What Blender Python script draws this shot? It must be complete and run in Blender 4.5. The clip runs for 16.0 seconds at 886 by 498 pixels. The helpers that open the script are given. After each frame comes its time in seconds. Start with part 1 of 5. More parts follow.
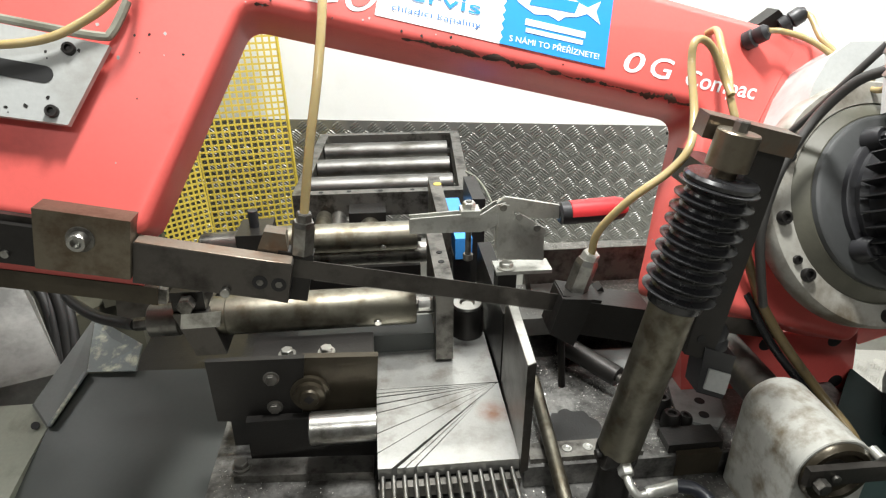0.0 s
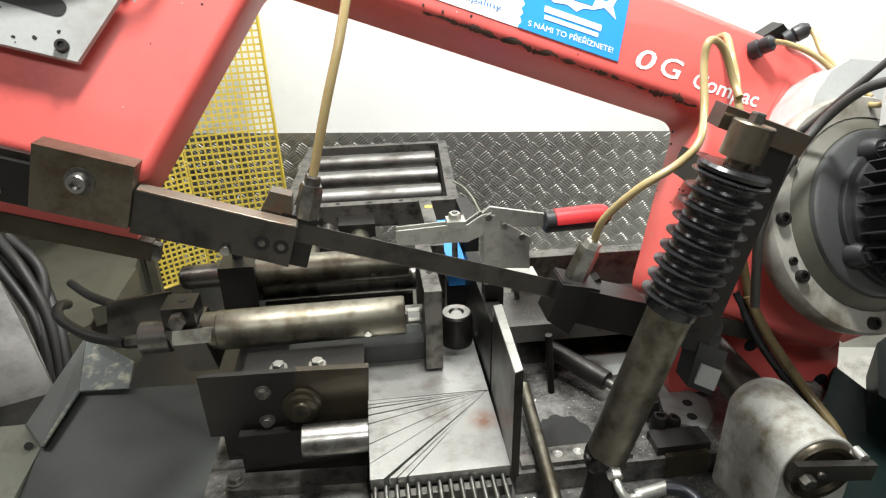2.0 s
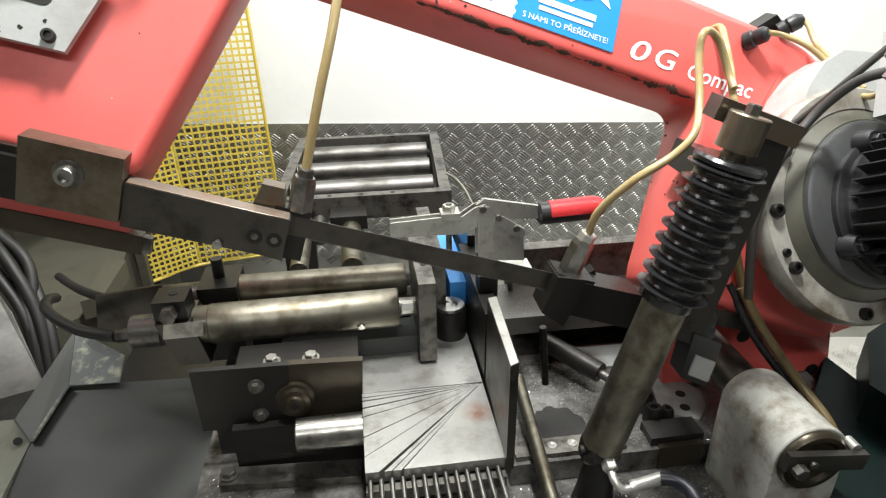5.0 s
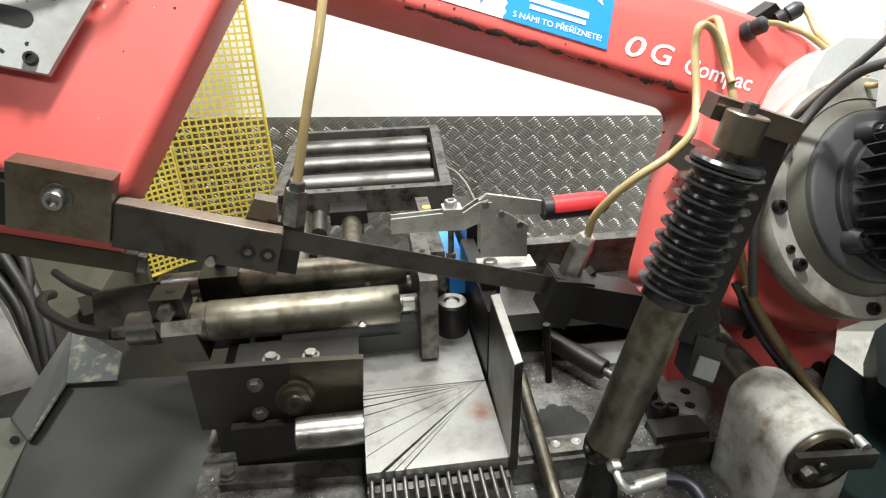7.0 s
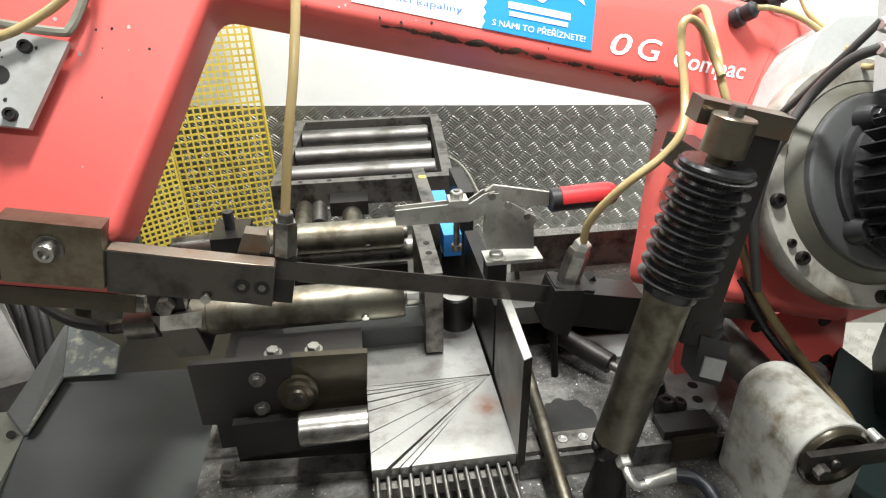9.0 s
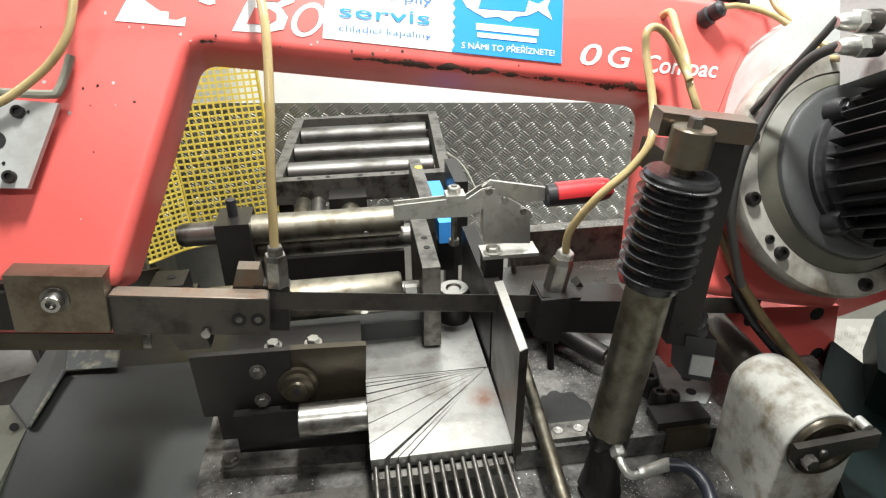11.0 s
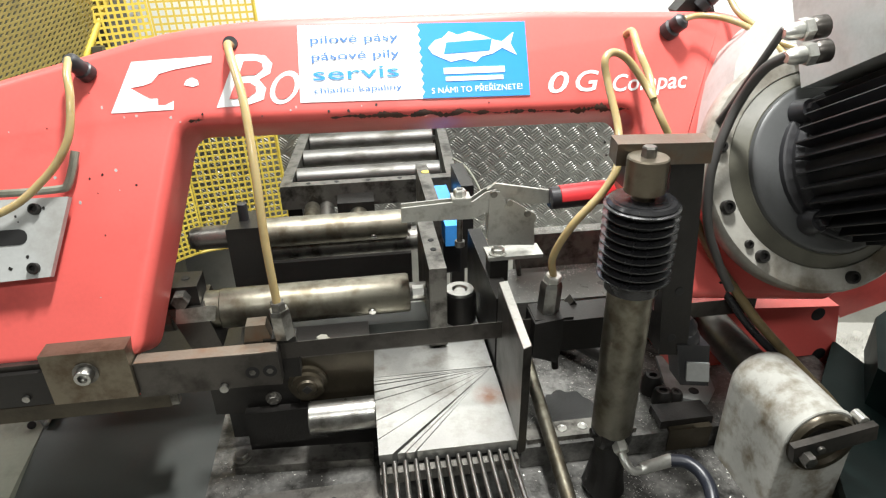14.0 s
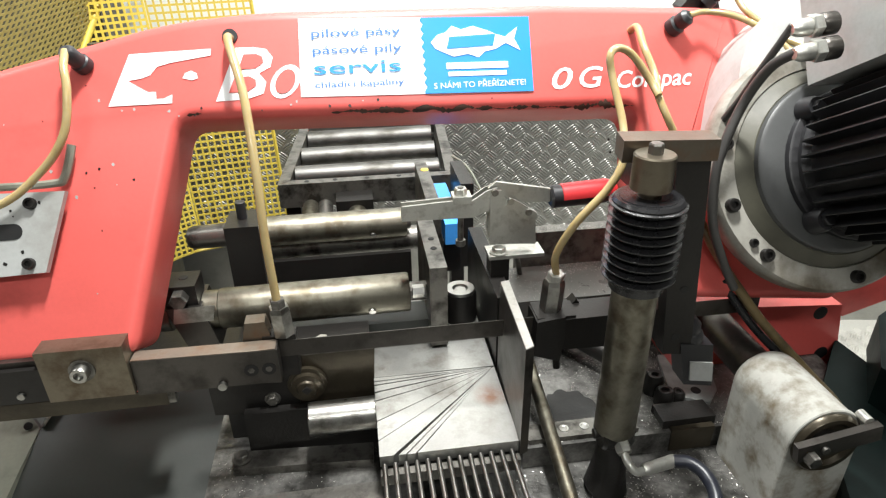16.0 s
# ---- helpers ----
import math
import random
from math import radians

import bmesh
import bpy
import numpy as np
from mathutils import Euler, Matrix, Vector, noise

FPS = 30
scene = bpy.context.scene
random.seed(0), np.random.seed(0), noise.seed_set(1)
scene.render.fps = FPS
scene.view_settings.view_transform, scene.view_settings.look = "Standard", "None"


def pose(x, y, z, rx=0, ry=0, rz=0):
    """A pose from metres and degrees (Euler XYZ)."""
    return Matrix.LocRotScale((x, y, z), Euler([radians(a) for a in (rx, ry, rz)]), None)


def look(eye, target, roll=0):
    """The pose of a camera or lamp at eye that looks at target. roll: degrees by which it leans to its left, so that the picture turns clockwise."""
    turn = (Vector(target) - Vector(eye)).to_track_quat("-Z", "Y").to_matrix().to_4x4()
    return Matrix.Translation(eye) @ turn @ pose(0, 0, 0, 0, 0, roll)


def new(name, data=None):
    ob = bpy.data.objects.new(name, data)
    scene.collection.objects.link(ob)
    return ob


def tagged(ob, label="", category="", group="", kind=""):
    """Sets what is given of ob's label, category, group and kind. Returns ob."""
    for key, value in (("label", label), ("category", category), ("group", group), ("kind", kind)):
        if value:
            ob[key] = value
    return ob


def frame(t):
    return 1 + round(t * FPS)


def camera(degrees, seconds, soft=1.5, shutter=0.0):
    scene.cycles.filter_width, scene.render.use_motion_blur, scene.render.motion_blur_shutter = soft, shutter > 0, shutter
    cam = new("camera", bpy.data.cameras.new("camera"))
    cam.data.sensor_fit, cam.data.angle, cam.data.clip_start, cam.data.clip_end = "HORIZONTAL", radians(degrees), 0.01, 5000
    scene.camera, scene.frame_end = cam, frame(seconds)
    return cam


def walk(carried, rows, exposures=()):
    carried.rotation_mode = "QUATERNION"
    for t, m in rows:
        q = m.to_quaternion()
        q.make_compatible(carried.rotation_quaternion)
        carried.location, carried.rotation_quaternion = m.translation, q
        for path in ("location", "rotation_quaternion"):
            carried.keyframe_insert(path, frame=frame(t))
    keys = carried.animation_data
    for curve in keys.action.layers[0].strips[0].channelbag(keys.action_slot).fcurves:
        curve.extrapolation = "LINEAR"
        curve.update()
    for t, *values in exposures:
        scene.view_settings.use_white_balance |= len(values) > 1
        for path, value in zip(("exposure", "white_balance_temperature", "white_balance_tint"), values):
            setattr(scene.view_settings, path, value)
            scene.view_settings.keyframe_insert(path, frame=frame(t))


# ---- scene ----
H = 0.80          # height of the saw's table over the floor
cam = camera(70.56, 16.0, soft=1.25)
walk(cam, [
    (0.0, look((0.0207, -0.6224, 1.4254), (0.1150, 0.2715, 0.9872), 0.092)),
    (0.5, look((0.0255, -0.6285, 1.4290), (0.1222, 0.2667, 0.9938), -0.637)),
    (1.0, look((0.0352, -0.6353, 1.4324), (0.1313, 0.2618, 1.0011), -1.185)),
    (1.5, look((0.0330, -0.6405, 1.4335), (0.1314, 0.2582, 1.0061), -1.094)),
    (2.0, look((0.0295, -0.6336, 1.4351), (0.1349, 0.2645, 1.0081), -1.058)),
    (2.5, look((0.0277, -0.6309, 1.4341), (0.1384, 0.2660, 1.0059), -0.875)),
    (3.0, look((0.0278, -0.6315, 1.4339), (0.1428, 0.2649, 1.0058), -0.751)),
    (3.5, look((0.0266, -0.6306, 1.4344), (0.1429, 0.2645, 1.0040), -0.726)),
    (4.0, look((0.0255, -0.6306, 1.4350), (0.1436, 0.2621, 1.0002), -0.716)),
    (6.5, look((0.0223, -0.6144, 1.4321), (0.1436, 0.2724, 0.9861), -0.765)),
    (7.0, look((0.0224, -0.6098, 1.4314), (0.1428, 0.2752, 0.9815), -0.784)),
    (7.5, look((0.0199, -0.6052, 1.4301), (0.1415, 0.2783, 0.9777), -0.724)),
    (8.0, look((0.0172, -0.5984, 1.4287), (0.1393, 0.2833, 0.9730), -0.617)),
    (8.5, look((0.0146, -0.5909, 1.4277), (0.1389, 0.2886, 0.9683), -0.874)),
    (9.0, look((0.0112, -0.5888, 1.4260), (0.1365, 0.2878, 0.9614), -0.546)),
    (11.5, look((0.0095, -0.6118, 1.4290), (0.1378, 0.2629, 0.9616), -0.425)),
    (12.0, look((0.0094, -0.6185, 1.4297), (0.1375, 0.2585, 0.9667), -0.398)),
    (12.5, look((0.0098, -0.6216, 1.4293), (0.1339, 0.2576, 0.9693), -0.623)),
    (13.0, look((0.0092, -0.6245, 1.4314), (0.1319, 0.2545, 0.9707), -0.677)),
    (13.5, look((0.0091, -0.6285, 1.4306), (0.1276, 0.2522, 0.9721), -0.810)),
    (14.0, look((0.0075, -0.6293, 1.4321), (0.1252, 0.2519, 0.9741), -0.873)),
    (14.5, look((0.0051, -0.6271, 1.4317), (0.1224, 0.2543, 0.9740), -0.675)),
    (15.0, look((0.0024, -0.6218, 1.4303), (0.1212, 0.2597, 0.9732), -0.746)),
    (15.5, look((0.0020, -0.6158, 1.4302), (0.1228, 0.2639, 0.9702), -0.628)),
    (16.0, look((0.0038, -0.6191, 1.4310), (0.1252, 0.2592, 0.9686), -0.823)),
], exposures=[(0, 0.69), (4.0, 0.62), (6.5, 0.68), (9.0, 0.72), (11.5, 0.79), (16.0, 0.79)])

# ---- light ----
world = bpy.data.worlds.new("hall")
scene.world = world
world.use_nodes = True
world.node_tree.nodes["Background"].inputs[0].default_value = (0.9, 0.95, 1.0, 1)
world.node_tree.nodes["Background"].inputs[1].default_value = 0.02


def overhead_lamp(x, y, sx, sy, watts):
    d = bpy.data.lights.new("unseen_overhead_light", "AREA")
    d.shape, d.size, d.size_y, d.energy, d.color = "RECTANGLE", sx, sy, watts, (0.985, 0.99, 0.965)
    o = new("unseen_overhead_light", d)
    o.matrix_world = pose(x, y, 2.93, 0, 0, 0)


# compact lamp above the saw that casts the crisp shadows
overhead_lamp(0.20, 0.15, 0.16, 0.30, 50)
# unseen lamp, added only to brighten the white wall
overhead_lamp(0.35, 1.0, 1.3, 0.14, 15)
# three unseen fill lamps, added behind and beside the view
overhead_lamp(0.0, -1.9, 1.3, 0.14, 22)
overhead_lamp(1.9, 0.3, 1.3, 0.14, 22)
overhead_lamp(-2.0, 0.3, 1.3, 0.14, 14)

# ---- materials ----


def surface(name, base, rough=0.5, metal=0.0, dirt=(0.03, 0.025, 0.02), amount=0.4, scale=9.0, grain=220.0, bump=0.15, spread=0.12, streak=(1, 1, 1), level=0.52):
    """A worn surface: base colour, broad stains of dirt, fine grain and relief."""
    m = bpy.data.materials.new(name)
    m.use_nodes = True
    n, l = m.node_tree.nodes, m.node_tree.links
    b = n["Principled BSDF"]
    tc, mp = n.new("ShaderNodeTexCoord"), n.new("ShaderNodeMapping")
    mp.inputs["Scale"].default_value = streak
    l.new(tc.outputs["Object"], mp.inputs[0])
    big, small = n.new("ShaderNodeTexNoise"), n.new("ShaderNodeTexNoise")
    for t, s, d in ((big, scale, 6.0), (small, grain, 3.0)):
        t.inputs["Scale"].default_value, t.inputs["Detail"].default_value, t.inputs["Roughness"].default_value = s, d, 0.62
        l.new(mp.outputs[0], t.inputs["Vector"])
    ramp = n.new("ShaderNodeValToRGB")
    ramp.color_ramp.elements[0].position, ramp.color_ramp.elements[1].position = level, level + 0.2
    l.new(big.outputs[0], ramp.inputs[0])
    amt = n.new("ShaderNodeMath")
    amt.operation = "MULTIPLY"
    amt.inputs[1].default_value = amount
    l.new(ramp.outputs[0], amt.inputs[0])
    fine = n.new("ShaderNodeMix")
    fine.data_type = "RGBA"
    fine.inputs[6].default_value = (*[c * (1 - spread) for c in base], 1)
    fine.inputs[7].default_value = (*[min(1, c * (1 + spread)) for c in base], 1)
    l.new(small.outputs[0], fine.inputs[0])
    mix = n.new("ShaderNodeMix")
    mix.data_type = "RGBA"
    mix.inputs[7].default_value = (*dirt, 1)
    l.new(amt.outputs[0], mix.inputs[0])
    l.new(fine.outputs[2], mix.inputs[6])
    l.new(mix.outputs[2], b.inputs["Base Color"])
    rr = n.new("ShaderNodeMapRange")
    rr.inputs[3].default_value, rr.inputs[4].default_value = max(0.04, rough - 0.12), min(1, rough + 0.16)
    l.new(big.outputs[0], rr.inputs[0])
    l.new(rr.outputs[0], b.inputs["Roughness"])
    b.inputs["Metallic"].default_value = metal
    bp = n.new("ShaderNodeBump")
    bp.inputs["Strength"].default_value, bp.inputs["Distance"].default_value = bump, 0.001
    l.new(small.outputs[0], bp.inputs["Height"])
    l.new(bp.outputs[0], b.inputs["Normal"])
    return m


RED = surface("red_paint", (0.70, 0.115, 0.100), 0.38, 0, (0.16, 0.02, 0.015), 0.35, 7, 160, 0.08, 0.06, level=0.6)
BRIGHT = surface("bright_steel", (0.40, 0.395, 0.37), 0.30, 1, (0.07, 0.06, 0.045), 0.75, 22, 260, 0.15, level=0.48)
GROUND = surface("ground_plate_steel", (0.43, 0.43, 0.41), 0.36, 0.8, (0.17, 0.15, 0.12), 0.6, 24, 300, 0.2, level=0.48)
BROWNED = surface("oily_brown_steel", (0.235, 0.222, 0.178), 0.40, 0.95, (0.08, 0.064, 0.04), 0.75, 30, 240, 0.15, level=0.44)
WORN = surface("worn_grey_steel", (0.19, 0.182, 0.165), 0.34, 0.8, (0.022, 0.019, 0.015), 0.88, 26, 220, 0.3, level=0.46)
DARK = surface("dark_oiled_steel", (0.030, 0.028, 0.026), 0.38, 0.6, (0.02, 0.018, 0.016), 0.7, 14, 200, 0.25)
BLACKENED = surface("black_oily_casting", (0.012, 0.011, 0.010), 0.36, 0.1, (0.007, 0.006, 0.005), 0.7, 20, 170, 0.5)
MID = surface("dark_grey_worn_steel", (0.085, 0.078, 0.070), 0.34, 0.8, (0.022, 0.019, 0.016), 0.75, 16, 220, 0.2, level=0.48)
BRONZED = surface("bronze_stained_steel", (0.17, 0.145, 0.115), 0.36, 0.8, (0.20, 0.10, 0.05), 0.55, 26, 200, 0.2, level=0.5)
OLIVED = surface("oil_browned_plate", (0.060, 0.050, 0.034), 0.34, 0.6, (0.03, 0.024, 0.015), 0.7, 14, 200, 0.25, level=0.45)
BLOCK = surface("dark_worn_guide_block_steel", (0.18, 0.155, 0.115), 0.34, 0.8, (0.085, 0.058, 0.035), 0.75, 24, 200, 0.2, level=0.46)
RUSTY = surface("rust_browned_steel", (0.20, 0.165, 0.13), 0.45, 0.6, (0.18, 0.09, 0.045), 0.6, 22, 200, 0.3, level=0.46)
ZINC = surface("zinc_plated_steel", (0.55, 0.55, 0.51), 0.36, 0.8, (0.22, 0.20, 0.16), 0.5, 60, 260, 0.1)
CHIP = surface("bright_chips", (0.55, 0.54, 0.50), 0.3, 1, (0.12, 0.1, 0.08), 0.6, 60, 300, 0.1)
SWARF = surface("bed_covered_in_oily_swarf", (0.19, 0.186, 0.175), 0.34, 0.5, (0.014, 0.013, 0.011), 0.94, 13, 130, 1.0, 0.6, level=0.40)
DISCG = surface("mid_grey_cast_disc", (0.055, 0.057, 0.057), 0.42, 0.1, (0.022, 0.022, 0.02), 0.6, 12, 150, 0.15)
ROLL = surface("dull_roller_steel", (0.175, 0.172, 0.163), 0.46, 0.95, (0.06, 0.055, 0.045), 0.8, 26, 240, 0.2, streak=(0.4, 1, 1), level=0.46)
GRIME = surface("brown_oil_grime", (0.055, 0.022, 0.012), 0.65, 0, (0.015, 0.010, 0.007), 0.8, 40, 200, 0.3, level=0.45)
SHEETL = surface("oily_grey_plate", (0.27, 0.28, 0.27), 0.38, 0.2, (0.06, 0.06, 0.055), 0.6, 14, 150, 0.2)
LEDGE = surface("oil_filmed_grey_ledge", (0.15, 0.15, 0.138), 0.28, 0.2, (0.05, 0.046, 0.04), 0.6, 9, 180, 0.2, level=0.48)
SHEET = surface("grey_painted_sheet", (0.034, 0.038, 0.034), 0.42, 0.0, (0.03, 0.032, 0.03), 0.6, 5, 140, 0.1)
BEIGE = surface("beige_paint", (0.19, 0.195, 0.155), 0.5, 0, (0.06, 0.055, 0.035), 0.6, 12, 150, 0.2)
CHIPPED = surface("chipped_grey_paint", (0.13, 0.145, 0.145), 0.42, 0, (0.52, 0.52, 0.38), 0.95, 34, 180, 0.25, level=0.53)
BEIGE2 = surface("dull_grey_paint", (0.17, 0.168, 0.155), 0.5, 0, (0.02, 0.018, 0.015), 0.8, 7, 150, 0.15, level=0.48)
DULL = surface("dusty_black_hose", (0.010, 0.0095, 0.009), 0.5, 0, (0.020, 0.018, 0.015), 0.6, 14, 150, 0.3)
OLIVE = surface("olive_grey_paint", (0.075, 0.072, 0.052), 0.5, 0, (0.03, 0.028, 0.02), 0.6, 9, 150, 0.2)
GREENP = surface("green_plastic", (0.01, 0.20, 0.07), 0.4, 0, (0.01, 0.1, 0.04), 0.3, 9, 150, 0.05)
OLIVE2 = surface("olive_hose", (0.15, 0.11, 0.05), 0.33, 0, (0.04, 0.03, 0.018), 0.7, 22, 150, 0.05)
HOSEB = surface("blue_black_hose", (0.011, 0.013, 0.020), 0.34, 0, (0.04, 0.042, 0.05), 0.4, 30, 150, 0.1)
RUBBER = surface("black_rubber", (0.012, 0.012, 0.013), 0.24, 0, (0.04, 0.04, 0.04), 0.3, 12, 160, 0.15)
PLASTIC = surface("black_plastic", (0.018, 0.018, 0.02), 0.4, 0, (0.05, 0.05, 0.048), 0.4, 14, 150, 0.1)
GREY = surface("light_grey_paint", (0.38, 0.39, 0.38), 0.4, 0, (0.17, 0.15, 0.12), 0.55, 9, 170, 0.12)
STAINED = surface("oil_stained_grey_paint", (0.33, 0.32, 0.285), 0.38, 0, (0.075, 0.055, 0.03), 0.9, 11, 160, 0.12, level=0.44)
TANK = surface("off_white_dirty_paint", (0.41, 0.41, 0.375), 0.40, 0, (0.11, 0.078, 0.034), 0.85, 21, 150, 0.25, level=0.46)
GREEN = surface("dark_green_paint", (0.006, 0.012, 0.011), 0.36, 0, (0.003, 0.004, 0.004), 0.5, 8, 140, 0.1)
WALL = surface("white_wall_paint", (0.90, 0.92, 0.90), 0.6, 0, (0.66, 0.67, 0.64), 0.4, 3, 90, 0.08, 0.02)
# greys of the unseen ceiling and walls, kept dark for contrast in the metal
CEIL = surface("unseen_ceiling_grey", (0.22, 0.22, 0.21), 0.7, 0, (0.16, 0.16, 0.15), 0.3, 2, 80, 0.05, 0.02)
HALL = surface("unseen_hall_wall_grey", (0.16, 0.16, 0.155), 0.6, 0, (0.10, 0.10, 0.095), 0.5, 2, 80, 0.05)
FLOORM = surface("grey_floor_plate", (0.60, 0.59, 0.54), 0.5, 0.2, (0.2, 0.19, 0.17), 0.5, 4, 120, 0.1)
CHECK = surface("checker_plate_aluminium", (0.44, 0.44, 0.415), 0.38, 0.85, (0.24, 0.23, 0.205), 0.55, 5, 160, 0.12)
YELLOW = surface("yellow_paint", (0.62, 0.48, 0.07), 0.45, 0, (0.34, 0.23, 0.03), 0.5, 12, 150, 0.1)
# darker, browner yellow for the sheet of the tipped guard
DARKYELLOW = surface("dark_yellow_paint", (0.24, 0.19, 0.05), 0.5, 0, (0.09, 0.07, 0.03), 0.7, 10, 150, 0.1, level=0.45)
BLUE = surface("blue_plastic", (0.05, 0.30, 0.78), 0.4, 0, (0.02, 0.10, 0.3), 0.3, 14, 150, 0.08)
GRIP = surface("red_rubber_grip", (0.55, 0.03, 0.035), 0.35, 0, (0.25, 0.02, 0.02), 0.3, 18, 150, 0.08)
WHITE = surface("white_vinyl", (0.85, 0.86, 0.87), 0.4, 0, (0.7, 0.7, 0.7), 0.2, 20, 150, 0.02, 0.02)
SKY = surface("blue_vinyl", (0.02, 0.26, 0.72), 0.35, 0, (0.02, 0.2, 0.6), 0.2, 20, 150, 0.02, 0.03)
INK = surface("blue_print", (0.05, 0.16, 0.42), 0.5, 0, (0.05, 0.16, 0.42), 0.1, 20, 150, 0.0, 0.02)
CABLE = surface("dark_grey_cable", (0.05, 0.048, 0.045), 0.45, 0, (0.05, 0.05, 0.045), 0.4, 15, 150, 0.05)
HOLE = surface("bore_black", (0.008, 0.008, 0.008), 0.6, 0, (0.003, 0.003, 0.003), 0.3, 20, 150, 0.1)
HOSE = surface("amber_hose", (0.40, 0.31, 0.15), 0.20, 0, (0.27, 0.19, 0.07), 0.55, 25, 150, 0.03, 0.05)
HOSE.node_tree.nodes["Principled BSDF"].inputs["Subsurface Weight"].default_value = 0.25
HOSE.node_tree.nodes["Principled BSDF"].inputs["Subsurface Radius"].default_value = (0.01, 0.006, 0.002)

GREEN.node_tree.nodes["Principled BSDF"].inputs["Specular IOR Level"].default_value = 0.06
RIM = surface("mid_grey_rim_paint", (0.12, 0.125, 0.12), 0.45, 0, (0.05, 0.05, 0.045), 0.5, 14, 150, 0.15)
# the wide sector has one round rust spot
SPOTTED = surface("ground_plate_with_rust_spot", (0.43, 0.43, 0.41), 0.36, 0.8, (0.22, 0.20, 0.16), 0.5, 24, 300, 0.2)
n, l = SPOTTED.node_tree.nodes, SPOTTED.node_tree.links
tc, dist, rp, nz, ml, mx = (n.new("ShaderNode" + k) for k in ("TexCoord", "VectorMath", "ValToRGB", "TexNoise", "Math", "Mix"))
dist.operation, ml.operation, mx.data_type = "DISTANCE", "MULTIPLY", "RGBA"
dist.inputs[1].default_value = (0.073, 0.018, 0.02)
rp.color_ramp.elements[0].position, rp.color_ramp.elements[1].position = 0.008, 0.030
rp.color_ramp.elements[0].color, rp.color_ramp.elements[1].color = (1, 1, 1, 1), (0, 0, 0, 1)
nz.inputs["Scale"].default_value = 70
mx.inputs[7].default_value = (0.26, 0.09, 0.035, 1)
l.new(tc.outputs["Object"], dist.inputs[0]), l.new(dist.outputs["Value"], rp.inputs[0]), l.new(tc.outputs["Object"], nz.inputs["Vector"])
l.new(rp.outputs[0], ml.inputs[0]), l.new(nz.outputs[0], ml.inputs[1])
src = n["Principled BSDF"].inputs["Base Color"].links[0].from_socket
l.new(ml.outputs[0], mx.inputs[0]), l.new(src, mx.inputs[6]), l.new(mx.outputs[2], n["Principled BSDF"].inputs["Base Color"])

# ---- building helpers (machine coordinates: table top is z = 0) ----
ORG = {}
UP = Vector((0, 0, 1))


def thing(name, at, label, category, group="", kind=""):
    e = new(name)
    e.empty_display_size = 0.03
    ORG[e] = Vector(at)
    e.location = (at[0], at[1], at[2] + H)
    return tagged(e, label, category, group, kind)


def part(name, bm, material, parent=None, label="", at=None, bevel=0.0, smooth=False, seg=2):
    """Links a bmesh in machine coordinates as one mesh under a thing or a part."""
    if bevel:
        edges = [e for e in bm.edges if len(e.link_faces) == 2 and e.calc_face_angle(0) > 0.5]
        bmesh.ops.bevel(bm, geom=edges, offset=bevel, segments=seg, profile=0.6, affect="EDGES", clamp_overlap=True)
    bmesh.ops.recalc_face_normals(bm, faces=bm.faces)
    o = Vector(at) if at is not None else ORG.get(parent, Vector((0, 0, 0)))
    bmesh.ops.translate(bm, vec=-o, verts=bm.verts)
    me = bpy.data.meshes.new(name)
    bm.to_mesh(me)
    bm.free()
    me.materials.append(material)
    if smooth or bevel:
        me.shade_smooth()
        me.set_sharp_from_angle(angle=radians(38))
    ob = new(name, me)
    ORG[ob] = o
    if parent:
        ob.parent = parent
        ob.location = o - ORG[parent]
    else:
        ob.location = (o.x, o.y, o.z + H)
    return tagged(ob, label)


def solo(name, bm, material, at, label, category, group="", kind="", **kw):
    return tagged(part(name, bm, material, None, label, at=at, **kw), label, category, group, kind)


def box(x0, x1, y0, y1, z0, z1, bm=None):
    bm = bm or bmesh.new()
    v = [bm.verts.new((x, y, z)) for x in (x0, x1) for y in (y0, y1) for z in (z0, z1)]
    for f in ((0, 1, 3, 2), (4, 6, 7, 5), (0, 4, 5, 1), (2, 3, 7, 6), (0, 2, 6, 4), (1, 5, 7, 3)):
        bm.faces.new([v[i] for i in f])
    return bm


def lathe(p, q, profile, seg=28, bm=None, phase=0.0):
    """A turned body along p-q: profile rows (share of the way, radius)."""
    bm = bm or bmesh.new()
    p, q = Vector(p), Vector(q)
    w = (q - p).normalized()
    a = w.orthogonal().normalized()
    if abs(w.z) < 0.9:
        a = w.cross(UP).normalized()
    b = w.cross(a)
    rings = []
    for s, r in profile:
        c = p.lerp(q, s)
        rings.append([bm.verts.new(c + r * (math.cos(phase + 2 * math.pi * i / seg) * a + math.sin(phase + 2 * math.pi * i / seg) * b)) for i in range(seg)])
    for g, h in zip(rings, rings[1:]):
        for i in range(seg):
            bm.faces.new((g[i], g[(i + 1) % seg], h[(i + 1) % seg], h[i]))
    bm.faces.new(rings[0])
    bm.faces.new(rings[-1][::-1])
    return bm


def rod(p, q, r, seg=24, c=0.06, bm=None):
    ln = (Vector(q) - Vector(p)).length
    k = min(0.3, c * r / ln)
    return lathe(p, q, [(0, r * (1 - c)), (k, r), (1 - k, r), (1, r * (1 - c))], seg, bm)


def hexa(p, q, r, bm=None):
    return lathe(p, q, [(0, r), (0.85, r), (1, r * 0.88)], 6, bm)


